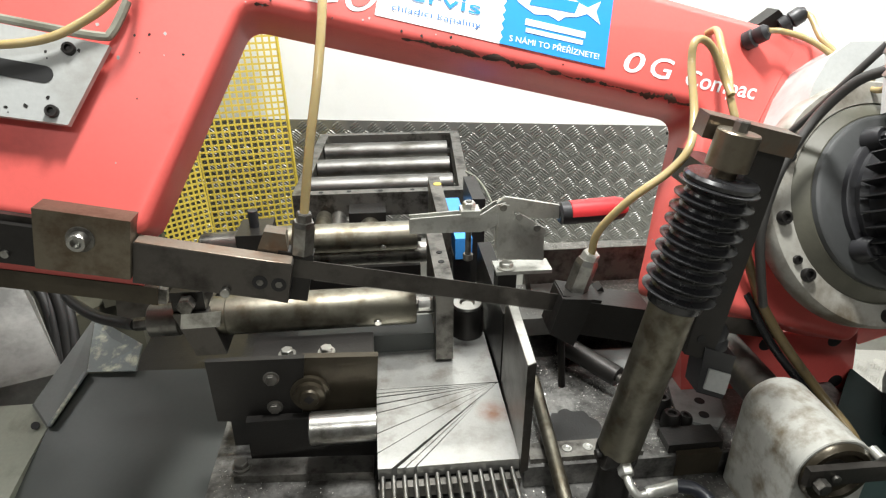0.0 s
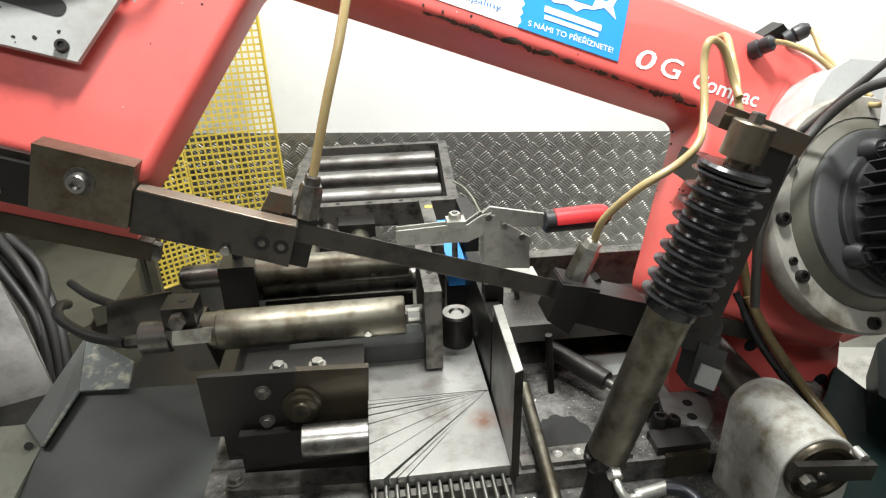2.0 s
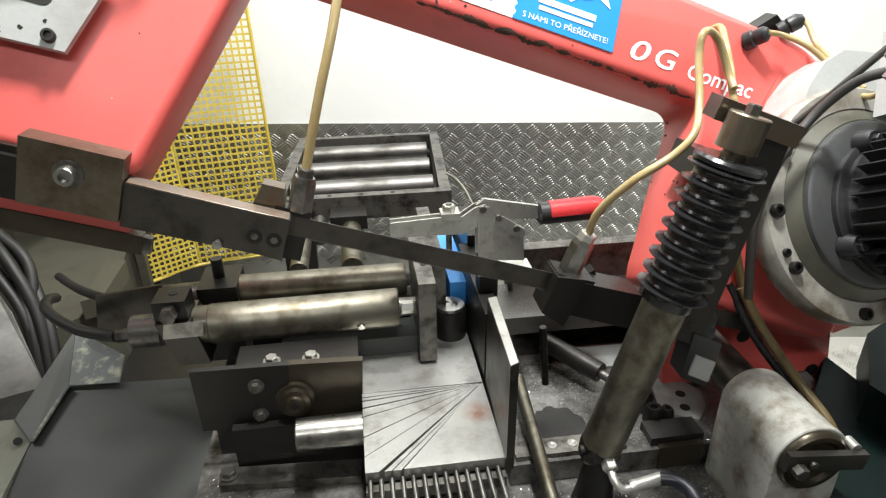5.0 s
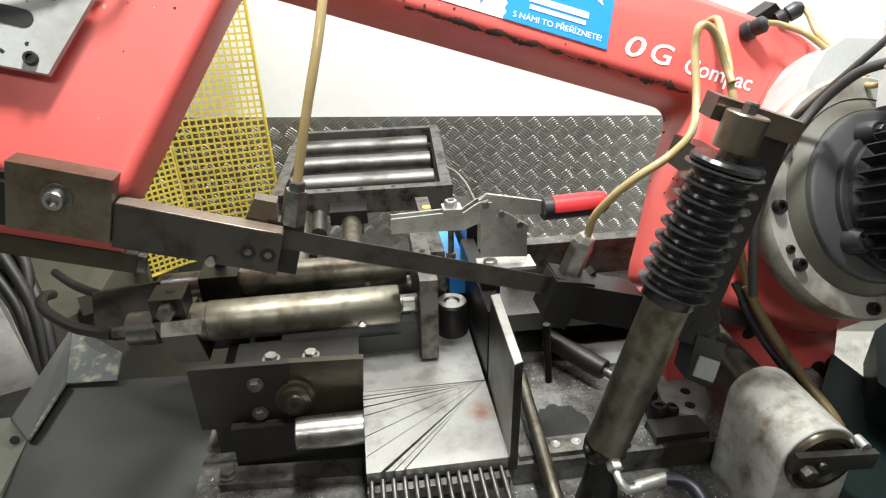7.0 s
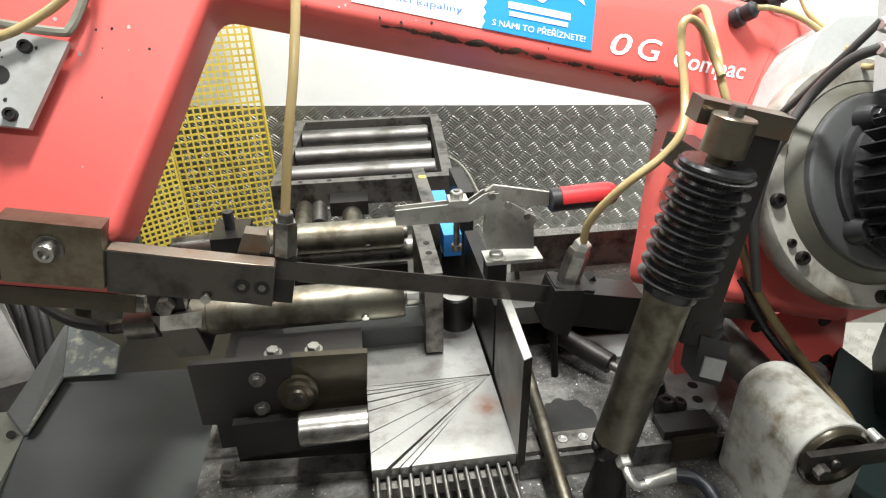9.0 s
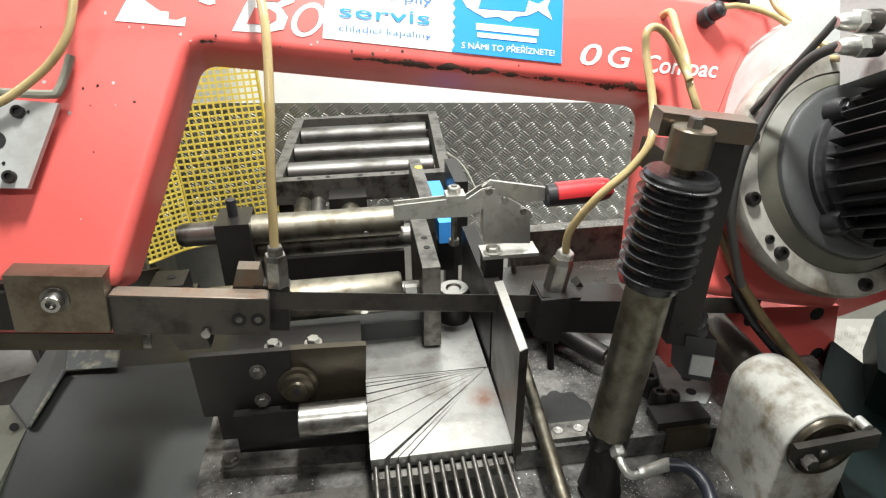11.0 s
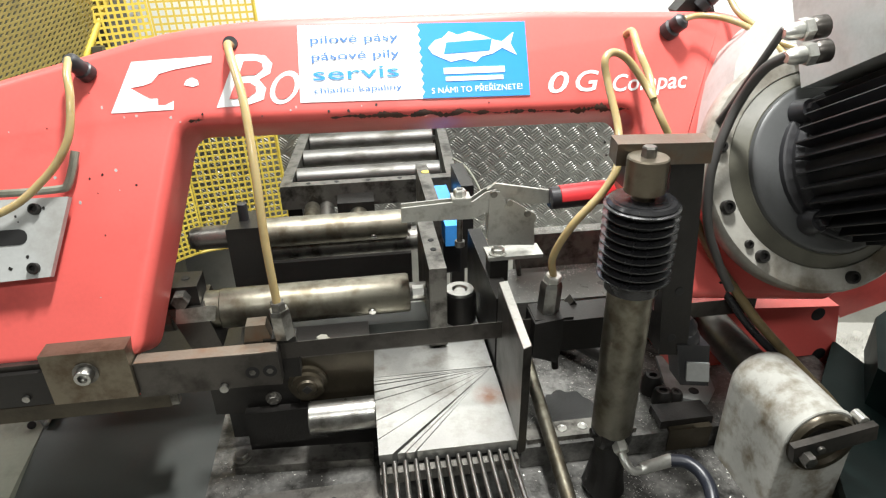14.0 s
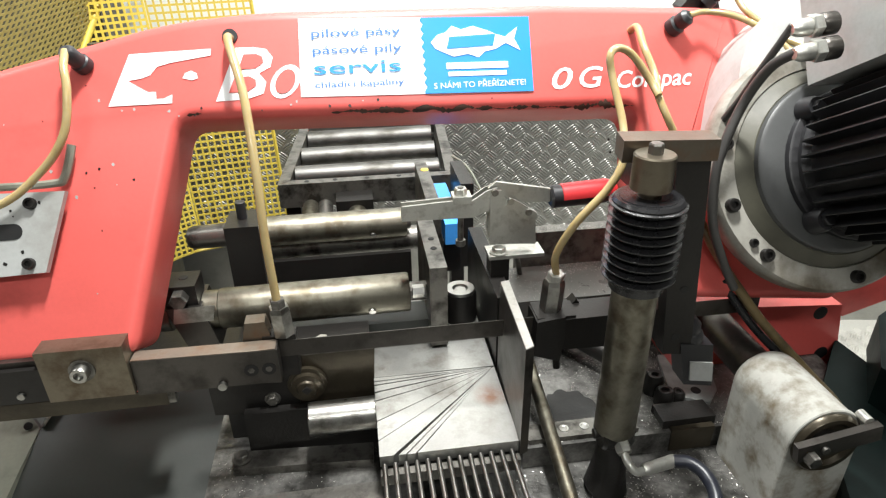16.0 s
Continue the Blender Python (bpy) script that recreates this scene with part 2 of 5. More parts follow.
def smooth_path(pts, n=8):
    pts = [Vector(p) for p in pts]
    e = [2 * pts[0] - pts[1]] + pts + [2 * pts[-1] - pts[-2]]
    out = []
    for i in range(1, len(e) - 2):
        a, b, c, d = e[i - 1:i + 3]
        for k in range(n):
            t = k / n
            out.append(0.5 * (2 * b + (c - a) * t + (2 * a - 5 * b + 4 * c - d) * t * t + (3 * b - a - 3 * c + d) * t ** 3))
    return out + [pts[-1]]


def hose(pts, r, seg=10, n=8, bm=None):
    bm = bm or bmesh.new()
    path = smooth_path(pts, n)
    a = None
    rings = []
    for i, c in enumerate(path):
        w = (path[min(i + 1, len(path) - 1)] - path[max(i - 1, 0)]).normalized()
        a = (a - a.dot(w) * w).normalized() if a else w.orthogonal().normalized()
        b = w.cross(a)
        rings.append([bm.verts.new(c + r * (math.cos(2 * math.pi * k / seg) * a + math.sin(2 * math.pi * k / seg) * b)) for k in range(seg)])
    for g, h in zip(rings, rings[1:]):
        for k in range(seg):
            bm.faces.new((g[k], g[(k + 1) % seg], h[(k + 1) % seg], h[k]))
    bm.faces.new(rings[0])
    bm.faces.new(rings[-1][::-1])
    return bm


def slab(pts, back, bm=None):
    """A plate: outline points in space, thickened by the vector back."""
    bm = bm or bmesh.new()
    back = Vector(back)
    a = [bm.verts.new(Vector(p)) for p in pts]
    b = [bm.verts.new(Vector(p) + back) for p in pts]
    n = len(pts)
    bm.faces.new(a)
    bm.faces.new(b[::-1])
    for i in range(n):
        bm.faces.new((a[i], b[i], b[(i + 1) % n], a[(i + 1) % n]))
    return bm


def rounded(pts, r, n=4):
    """Rounds the corners of a flat outline of 2D points; r: one radius or one for each corner."""
    out = []
    m = len(pts)
    for i in range(m):
        p, a, b = Vector(pts[i]), Vector(pts[i - 1]), Vector(pts[(i + 1) % m])
        ri = r[i] if isinstance(r, (list, tuple)) else r
        if ri <= 0:
            out.append(p)
            continue
        u, w = (a - p), (b - p)
        k = min(ri, 0.45 * u.length, 0.45 * w.length)
        s, e = p + u.normalized() * k, p + w.normalized() * k
        for j in range(n + 1):
            t = j / n
            out.append(s.lerp(p, t).lerp(p.lerp(e, t), t))
    return out


def cap_screw(p, w, r, parent, name="cap_screw", material=None):
    """A socket head screw whose head rises from p along w."""
    p, w = Vector(p), Vector(w).normalized()
    s = part(name, lathe(p, p + w * r * 1.2, [(0, r), (0.85, r), (1, r * 0.9), (1, r * 0.55), (0.5, r * 0.5)], 20), material or WORN, parent, smooth=True)
    return s


def hex_bolt(p, w, r, parent, name="hex_bolt", material=None):
    p, w = Vector(p), Vector(w).normalized()
    bm = lathe(p, p + w * r * 0.25, [(0, r * 1.35), (1, r * 1.35)], 20)
    hexa(p + w * r * 0.25, p + w * r * 1.0, r, bm)
    return part(name, bm, material or WORN, parent)


# ---- the hall ----
floor = solo("floor", box(-4, 4.5, -3.6, 2.6, -0.86, -0.80), FLOORM, (0, 0, -0.8), "grey metal plate floor", "floor", kind="structure")
WALL_AT = pose(0.5, 1.46, H, 0, 0, -9.6)
wall = part("wall_north", box(-4.6, 4.6, 0, 0.12, -0.80, 2.2), WALL, None)
wall.matrix_world = WALL_AT
tagged(wall, "white painted wall with scuffs above the plate", "wall", kind="structure")
# unseen walls and ceiling, added to close the hall and darken reflections
for nm, b in (("unseen_wall_south", (-4, 4.5, -3.7, -3.6, -0.8, 2.2)), ("unseen_wall_west", (-4.1, -4, -3.6, 2.4, -0.8, 2.2)), ("unseen_wall_east", (4.5, 4.6, -3.6, 1.5, -0.8, 2.2))):
    solo(nm, box(*b), HALL, (0, 0, -0.8), "plain unseen grey wall, added to keep reflections dark", "wall", kind="structure")
solo("ceiling", box(-4.1, 4.6, -3.7, 2.6, 2.2, 2.3), CEIL, (0, 0, 2.2), "plain unseen grey ceiling, added to keep reflections dark", "ceiling", kind="structure")


def tread(bm, x, z, s, turn):
    """One group of five raised bars on the plate (local x along the wall, z up, -y out)."""
    c, k = math.cos(turn), math.sin(turn)
    for i in range(5):
        o = (i - 2) * 0.0088 * s
        ln, wd = 0.0190 * s * (1.0 if abs(i - 2) < 2 else 0.9), 0.0030 * s
        ring = [(-ln, 0), (-ln * 0.6, -wd), (ln * 0.6, -wd), (ln, 0), (ln * 0.6, wd), (-ln * 0.6, wd)]
        lo = [bm.verts.new((x + c * u - k * (v + o), -0.004, z + k * u + c * (v + o))) for u, v in ring]
        hi = [bm.verts.new((x + c * u * 0.75 - k * (v * 0.3 + o), -0.0080, z + k * u * 0.75 + c * (v * 0.3 + o))) for u, v in ring]
        bm.faces.new(hi)
        for j in range(6):
            bm.faces.new((lo[j], lo[(j + 1) % 6], hi[(j + 1) % 6], hi[j]))


panel = part("checker_panel", box(-3.0, 3.2, -0.004, 0.001, -0.80, 0.073), CHECK, None)
panel.matrix_world = WALL_AT
tagged(panel, "grey aluminium checker plate cladding on the wall", "checker plate", kind="structure")
bm = bmesh.new()
P = 0.0625
for i in range(-24, 16):
    for j in range(9):
        tread(bm, i * P, 0.045 - j * P, 1.0, radians(38))
        if j < 8:
            tread(bm, (i + 0.5) * P, 0.045 - (j + 0.5) * P, 1.0, radians(-38))
tread_me = part("tread_bars", bm, CHECK, panel)
tagged(tread_me, "raised five-bar tread pattern", kind="stuff")

bm = bmesh.new()
for i in range(18):
    for j in range(22):
        tread(bm, 0.9 + i * P, j * P - 0.2, 1.0, radians(45))
        tread(bm, 0.9 + (i + 0.5) * P, (j + 0.5) * P - 0.2, 1.0, radians(-45))
for v in bm.verts:
    v.co = (v.co.x, v.co.z, -0.80 - v.co.y - 0.0035)
tagged(part("floor_treads", bm, FLOORM, floor), "raised tread bars of the floor plate", kind="stuff")

# yellow perforated guard in front of the cladding
guard = thing("mesh_guard", (-0.42, 1.2, -0.30), "yellow painted perforated sheet guard leaning by the wall", "guard")


def perforated(o, ux, uz, w, h, pitch, bar, thick):
    """One sheet with square holes: o corner, ux and uz unit ways, w by h."""
    o, ux, uz = Vector(o), Vector(ux), Vector(uz)
    n = ux.cross(uz).normalized() * thick
    xs = [v for i in range(int(w / pitch) + 1) for v in (i * pitch, i * pitch + bar)]
    zs = [v for j in range(int(h / pitch) + 1) for v in (j * pitch, j * pitch + bar)]
    bm = bmesh.new()
    g = [[[bm.verts.new(o + ux * x + uz * z + n * k) for z in zs] for x in xs] for k in (0, 1)]
    for i in range(len(xs) - 1):
        for j in range(len(zs) - 1):
            if i % 2 and j % 2:
                ring = ((i, j), (i + 1, j), (i + 1, j + 1), (i, j + 1))
                for p, q in zip(ring, ring[1:] + ring[:1]):
                    bm.faces.new((g[0][p[0]][p[1]], g[0][q[0]][q[1]], g[1][q[0]][q[1]], g[1][p[0]][p[1]]))
                continue
            for k in (0, 1):
                f = [g[k][i][j], g[k][i + 1][j], g[k][i + 1][j + 1], g[k][i][j + 1]]
                bm.faces.new(f if k else f[::-1])
    return bm


gx = Vector((-0.97, -0.24, 0)).normalized()
gz = Vector((-0.028, 0, 1)).normalized()
GB = Vector((-0.2395, 1.300, -0.279))
part("mesh_sheet", perforated(GB, gx, gz, 0.27, 0.95, 0.0190, 0.0054, 0.0025), YELLOW, guard)
GL = GB + gx * 0.273
gy = Vector((-0.80, -0.60, 0)).normalized()
part("side_sheet", perforated(GL, gy, gz, 0.165, 0.95, 0.0168, 0.0060, 0.0025), YELLOW, guard)
GS = GL + gy * 0.168
part("border_rod", hose([GB + gz * 0.95, GB + gz * 0.5, GB + gz * 0.02, GB + gx * 0.02 - gz * 0.004, GL, GS - gy * 0.02, GS + gz * 0.02, GS + gz * 0.5, GS + gz * 0.95], 0.0045, 8), YELLOW, guard, "bent border rod", smooth=True)
part("corner_post", slab([GS, GS + gz * 0.95, GS + gz * 0.95 + gy * 0.016, GS + gy * 0.016], (0, 0.02, 0)), OLIVE, guard, bevel=0.001)
# a second guard panel, tipped back beside it
S0, S1, S2 = Vector((-0.665, 1.100, 0.344)), Vector((-0.615, 1.200, 0.475)), Vector((-0.760, 0.850, 0.312))
su, sv = (S2 - S0).normalized(), (S1 - S0).normalized()
tipped = thing("tipped_guard", S0, "yellow framed guard panel of perforated sheet tipped back", "guard")
part("mesh_sheet", perforated(S0, su, sv, 0.60, 0.50, 0.0165, 0.0062, 0.0025), DARKYELLOW, tipped)
part("frame_rail", hose([S0 + sv * 0.5, S0 + sv * 0.03, S0 + su * 0.03, S0 + su * 0.6], 0.009, 10), YELLOW, tipped, smooth=True)
part("hinge_post", slab([S0 + Vector((0.02, 0.01, -1.144)), S0 + Vector((0.045, 0.01, -1.144)), S0 + Vector((0.045, 0.01, 0.03)), S0 + Vector((0.02, 0.01, 0.03))], (0, 0.025, 0)), OLIVE, tipped, bevel=0.002)

solo("tool_cabinet", box(-1.9, -0.66, 1.30, 1.50, -0.80, 0.95), OLIVE, (-1.2, 1.4, -0.8), "dull olive metal cabinet behind the yellow guard", "cabinet", bevel=0.006)

# ---- machine base ----
base = thing("machine_stand", (0.2, 0.1, -0.8), "oily cast base of a band saw with swarf", "machine base")
part("bed", box(-0.26, 0.90, -0.40, 0.52, -0.55, -0.115), SWARF, base, bevel=0.006)
part("cabinet", box(-0.22, 0.86, -0.36, 0.50, -0.80, -0.56), SHEET, base, bevel=0.004)
part("back_rail", box(0.30, 0.86, 0.445, 0.475, -0.12, 0.09), WORN, base, bevel=0.003)
part("rear_ledge", box(0.225, 0.86, 0.318, 0.444, -0.02, 0.016), LEDGE, base, bevel=0.003)
# added black block that hides the bright floor below the gap, like deep shade
part("dark_gap_filler", box(-0.58, -0.19, 0.02, 0.85, -0.34, -0.28), BLACKENED, base, bevel=0.004)
part("low_plate", slab([(0.39, 0.33, -0.068), (0.50, 0.33, -0.068), (0.50, 0.26, -0.068), (0.39, 0.26, -0.068)], (0, 0, -0.007)), SHEETL, base, bevel=0.001)
part("ledge_strip", box(0.225, 0.40, 0.062, 0.095, -0.075, -0.066), WORN, base, bevel=0.002)
for x in (0.262, 0.285, 0.318):
    part("flush_screw", lathe((x, 0.079, -0.0662), (x, 0.079, -0.0650), [(0, 0.008), (1, 0.0075), (1, 0.005), (0.6, 0.004)], 18), BRIGHT, base)
part("bed_floor", box(0.215, 0.80, 0.055, 0.444, -0.114, -0.075), SWARF, base, bevel=0.004)
edge = []
for i in range(40):
    a = 2 * math.pi * i / 40
    k = 1 + 0.30 * noise.noise(Vector((math.cos(a) * 2, math.sin(a) * 2, 4))) + 0.16 * noise.noise(Vector((math.cos(a) * 7, math.sin(a) * 7, 9)))
    edge.append((0.313 + 0.044 * k * math.cos(a), 0.126 + 0.050 * k * math.sin(a), -0.0735))
part("oil_patch", slab(edge, (0, 0, -0.001)), BLACKENED, base, "dark wet patch of oil and swarf")
part("rear_table", box(-0.02, 0.193, 0.171, 0.40, -0.05, -0.004), GROUND, base, bevel=0.0015)

# table plate, cut into a fan by mitre cuts
table = thing("table_plate", (0.1, 0.08, -0.02), "ground steel table plate scored by a fan of mitre cuts", "saw table")
APEX = (0.190, 0.164)
rim = [(0.0, 0.166, 0.5), (0.0, 0.156, 0.6), (0.0, 0.148, 0.9), (0.0, 0.139, 0.5), (0.0, 0.131, 1.2), (0.0, 0.112, 0.7), (0.0, 0.103, 0.5), (0.0, 0.068, 0.7), (0.0, 0.030, 0.5), (0.0, 0.0, 0.5), (0.022, 0.0, 3.2), (0.036, 0.0, 0.8), (0.050, 0.0, 1.4), (0.192, 0.0, 0.4)]
for i, (a, b) in enumerate(zip(rim, rim[1:])):
    ga, gb = a[2] * 0.0011, b[2] * 0.0011
    a, b, c = Vector((a[0], a[1], 0)), Vector((b[0], b[1], 0)), Vector((*APEX, 0))
    e = (b - a).normalized()
    tri = [a + e * ga, b - e * gb, c + (b - c).normalized() * 0.004, c + (a - c).normalized() * 0.004]
    if i == len(rim) - 2:
        tri = [tri[0], Vector((0.192, 0.0, 0)), Vector((0.192, 0.164, 0)), tri[3]]
    h = -0.0004 * (i % 3)
    part("plate_sector", slab([p + Vector((0, 0, h)) for p in tri], (0, 0, -0.018)), GROUND if i < len(rim) - 2 else SPOTTED, table, bevel=0.0005, seg=1)
part("plate_bed", box(0.001, 0.190, 0.001, 0.165, -0.05, -0.0195), BLACKENED, table)

grate = thing("chip_grate", (0.09, -0.07, -0.02), "grate of round steel bars before the table", "grate")
for i in range(13):
    x = 0.006 + i * 0.0145
    part("grate_bar", rod((x, -0.004, -0.012), (x, -0.20, -0.012), 0.0035, 10), BRIGHT, grate, smooth=True)
part("cross_bar", box(0.0, 0.19, -0.018, -0.006, -0.035, -0.017), WORN, grate, bevel=0.001)
part("cross_bar", box(0.0, 0.19, -0.20, -0.19, -0.035, -0.017), WORN, grate, bevel=0.001)

# fixed jaw
jaw = thing("fixed_jaw", (0.205, 0.08, 0), "upright dark steel fixed vice jaw plate", "vice jaw")
part("jaw_plate", slab([(0.1905, -0.008, 0.158), (0.2032, -0.002, 0.158), (0.2107, 0.163, 0.158), (0.1960, 0.160, 0.158)], (0, 0, -0.178)), MID, jaw, bevel=0.0015)
part("jaw_cap", slab([(0.1913, -0.0068, 0.1592), (0.2024, -0.0016, 0.1592), (0.2099, 0.1622, 0.1592), (0.1968, 0.1592, 0.1592)], (0, 0, -0.001)), ZINC, jaw, "bright scraped top edge")
part("jaw_carrier", box(0.197, 0.222, 0.176, 0.43, -0.06, 0.12), DARK, jaw, bevel=0.003)

# ---- front vice ----
vice = thing("front_vice", (-0.05, 0.285, 0), "hydraulic vice cylinder with a sliding steel jaw", "vice")
part("jaw_bar", box(0.100, 0.128, 0.232, 0.425, 0.002, 0.15), WORN, vice, bevel=0.002)
for y in (0.335, 0.300):
    part("bore", rod((0.115, y, 0.1485), (0.115, y, 0.1508), 0.0055, 16), HOLE, vice)
cyl = part("cylinder", lathe((-0.262, 0.285, 0.078), (0.070, 0.285, 0.080), [(0, 0.028), (0.005, 0.0315), (0.075, 0.0315), (0.08, 0.033), (0.99, 0.033), (1, 0.031)], 40), BROWNED, vice, "browned bright steel cylinder tube", smooth=True)
part("piston_rod", rod((0.07, 0.285, 0.080), (0.10, 0.285, 0.080), 0.016), WORN, vice, smooth=True)
part("lock_nut", hexa((0.074, 0.262, 0.093), (0.096, 0.262, 0.093), 0.011), BRIGHT, vice)
part("grub_screw", rod((0.006, 0.2568, 0.0673), (0.006, 0.2527, 0.0655), 0.0062, 14), BRIGHT, vice, smooth=True)
part("bracket", slab([(-0.312, 0.250, 0.105), (-0.258, 0.250, 0.105), (-0.240, 0.250, 0.025), (-0.288, 0.250, 0.025)], (0, 0.07, 0)), MID, vice, bevel=0.004)
# thin brighter patch over the upper part of the bracket
part("bright_shelf", slab([(-0.298, 0.2485, 0.105), (-0.237, 0.2485, 0.107), (-0.243, 0.2485, 0.079), (-0.304, 0.2485, 0.078)], (0, 0.0012, 0)), BRIGHT, vice, "brighter patch of the bracket")
part("end_cap", rod((-0.36, 0.285, 0.075), (-0.312, 0.285, 0.075), 0.027), WORN, vice, smooth=True)
part("vice_bed", box(-0.235, -0.02, 0.19, 0.50, -0.114, -0.025), BLACKENED, vice, bevel=0.004)
part("valve_block", box(-0.312, -0.262, 0.256, 0.306, 0.106, 0.140), DARK, vice, bevel=0.004)
part("valve_nut", hexa((-0.287, 0.256, 0.122), (-0.287, 0.238, 0.122), 0.014), WORN, vice)
part("valve_bore", rod((-0.285, 0.285, 0.1395), (-0.285, 0.285, 0.1412), 0.007, 14), HOLE, vice)
part("fitting", hexa((-0.385, 0.283, 0.07), (-0.358, 0.283, 0.072), 0.011), WORN, vice)
part("slide_bar", box(-0.13, 0.10, 0.27, 0.33, -0.02, 0.03), SHEET, vice, bevel=0.003)
part("hydraulic_hose", hose([(-0.385, 0.283, 0.07), (-0.407, 0.300, 0.063), (-0.463, 0.330, 0.060), (-0.515, 0.370, 0.065), (-0.540, 0.400, 0.070), (-0.551, 0.440, 0.063), (-0.571, 0.500, 0.033)], 0.0095), DULL, vice, smooth=True)

stub = thing("round_stub", (0.165, 0.30, 0), "short upright turned steel stub with a broken top", "stub")
part("stub_body", lathe((0.163, 0.318, -0.004), (0.163, 0.318, 0.052), [(0, 0.029), (0.9, 0.029), (1, 0.027)], 32), DARK, stub, smooth=True)
part("torn_top", lathe((0.163, 0.318, 0.0521), (0.163, 0.318, 0.058), [(0, 0.026), (0.3, 0.027), (1, 0.025), (1, 0.014), (0.4, 0.010)], 32), BRIGHT, stub, "torn shiny rim", smooth=True)

# ---- feed carriage with rear vice (slides) ----
carriage = thing("feed_carriage", (0.0, 0.55, 0.0), "sliding feed vice with a browned hydraulic cylinder", "feed vice")
part("cylinder", lathe((-0.215, 0.555, 0.084), (0.090, 0.555, 0.084), [(0, 0.027), (0.005, 0.030), (0.98, 0.030), (1, 0.028)], 36), BROWNED, carriage, smooth=True)
part("end_tube", lathe((-0.345, 0.555, 0.082), (-0.215, 0.555, 0.084), [(0, 0.014), (0.03, 0.020), (0.1, 0.023), (0.97, 0.025), (1, 0.025)], 28), WORN, carriage, smooth=True)
part("bracket", box(-0.265, -0.200, 0.515, 0.60, -0.03, 0.115), DARK, carriage, bevel=0.006)
part("bracket_bolt", rod((-0.235, 0.56, 0.11), (-0.235, 0.56, 0.150), 0.010, 16), PLASTIC, carriage, smooth=True)
part("grub_screw", rod((0.020, 0.5295, 0.0725), (0.020, 0.5255, 0.0707), 0.0058, 14), BRIGHT, carriage, smooth=True)
part("lower_tube", rod((-0.20, 0.58, 0.035), (0.12, 0.58, 0.035), 0.026), WORN, carriage, smooth=True)
part("front_plate", box(-0.19, 0.095, 0.522, 0.534, -0.10, 0.030), DARK, carriage, bevel=0.002)
part("piston_rod", rod((0.09, 0.555, 0.084), (0.0985, 0.555, 0.084), 0.014), WORN, carriage, smooth=True)
part("moving_jaw", box(0.130, 0.156, 0.50, 0.755, -0.02, 0.14), WORN, carriage, bevel=0.002)
part("paint_dot", rod((0.147, 0.70, 0.1395), (0.147, 0.70, 0.1412), 0.009, 14), YELLOW, carriage)
part("rear_jaw", box(0.212, 0.240, 0.60, 0.745, -0.06, 0.14), DARK, carriage, bevel=0.003)
part("blue_block", box(0.168, 0.203, 0.530, 0.760, 0.035, 0.082), BLUE, carriage, "bright blue plastic block", bevel=0.003)
part("block_foot", box(0.166, 0.205, 0.550, 0.755, -0.04, 0.0348), PLASTIC, carriage, bevel=0.003)

# ---- roller table ----
rollers = thing("roller_table", (0.03, 1.15, -0.8), "steel roller conveyor frame with three rollers", "roller table")
for b in ((-0.20, 0.250, 0.865, 0.893, 0.0, 0.062), (-0.17, 0.285, 1.40, 1.425, 0.01, 0.062)):
    part("cross_frame", box(*b), WORN, rollers, bevel=0.002)
for p in (((-0.20, 0.8935), (-0.172, 0.8935), (-0.142, 1.3995), (-0.17, 1.3995)), ((0.222, 0.8935), (0.250, 0.8935), (0.285, 1.3995), (0.257, 1.3995))):
    part("side_frame", slab([(x, y, 0.062) for x, y in p], (0, 0, -0.06)), WORN, rollers, bevel=0.002)
for y, s in ((0.975, 0.0), (1.125, 0.008), (1.285, 0.018)):
    part("roller", rod((-0.165 + s, y, 0.042), (0.215 + s, y, 0.042), 0.027, 28), ROLL, rollers, smooth=True)
for x in (-0.09, 0.0):
    part("frame_post", rod((x, 0.80, -0.02), (x, 0.88, 0.0), 0.02), WORN, rollers, smooth=True)
for x in (-0.17, 0.25):
    for y in (0.89, 1.40):
        part("leg", box(x - 0.018, x + 0.018, y - 0.018, y + 0.018, -0.80, 0.0), DARK, rollers, bevel=0.002)
for x in (-0.13, -0.06, 0.02, 0.10):
    part("bore", rod((x, 0.88, 0.0615), (x, 0.88, 0.0628), 0.006, 12), HOLE, rollers)
for x, r in ((-0.125, 0.020), (-0.01, 0.024)):
    part("guide_shaft", rod((x, 0.60, 0.0), (x, 0.864, 0.0), r), BROWNED, rollers, smooth=True)
part("shaft_block", box(-0.06, 0.03, 0.80, 0.864, 0.0, 0.035), BLACKENED, rollers, bevel=0.004)

solo("thin_air_line", hose([(0.234, 0.860, 0.112), (0.256, 0.840, 0.103), (0.274, 0.800, 0.086), (0.292, 0.760, 0.049)], 0.003, 8), BEIGE, (0.234, 0.860, 0.112), "thin pale plastic air line by the roller table", "hose", smooth=True)

# ---- toggle clamp ----
clamp = thing("toggle_clamp", (0.24, 0.255, 0.12), "zinc plated toggle clamp with a red and black grip", "clamp")
part("clamp_base", slab([(0.196, 0.235, 0.160), (0.286, 0.235, 0.160), (0.286, 0.275, 0.160), (0.196, 0.275, 0.160)], (0, 0, -0.006)), ZINC, clamp, bevel=0.001)
part("post_block", box(0.20, 0.23, 0.24, 0.275, 0.11, 0.153), DARK, clamp, bevel=0.002)
hex_bolt((0.214, 0.248, 0.160), UP, 0.011, clamp, material=ZINC)
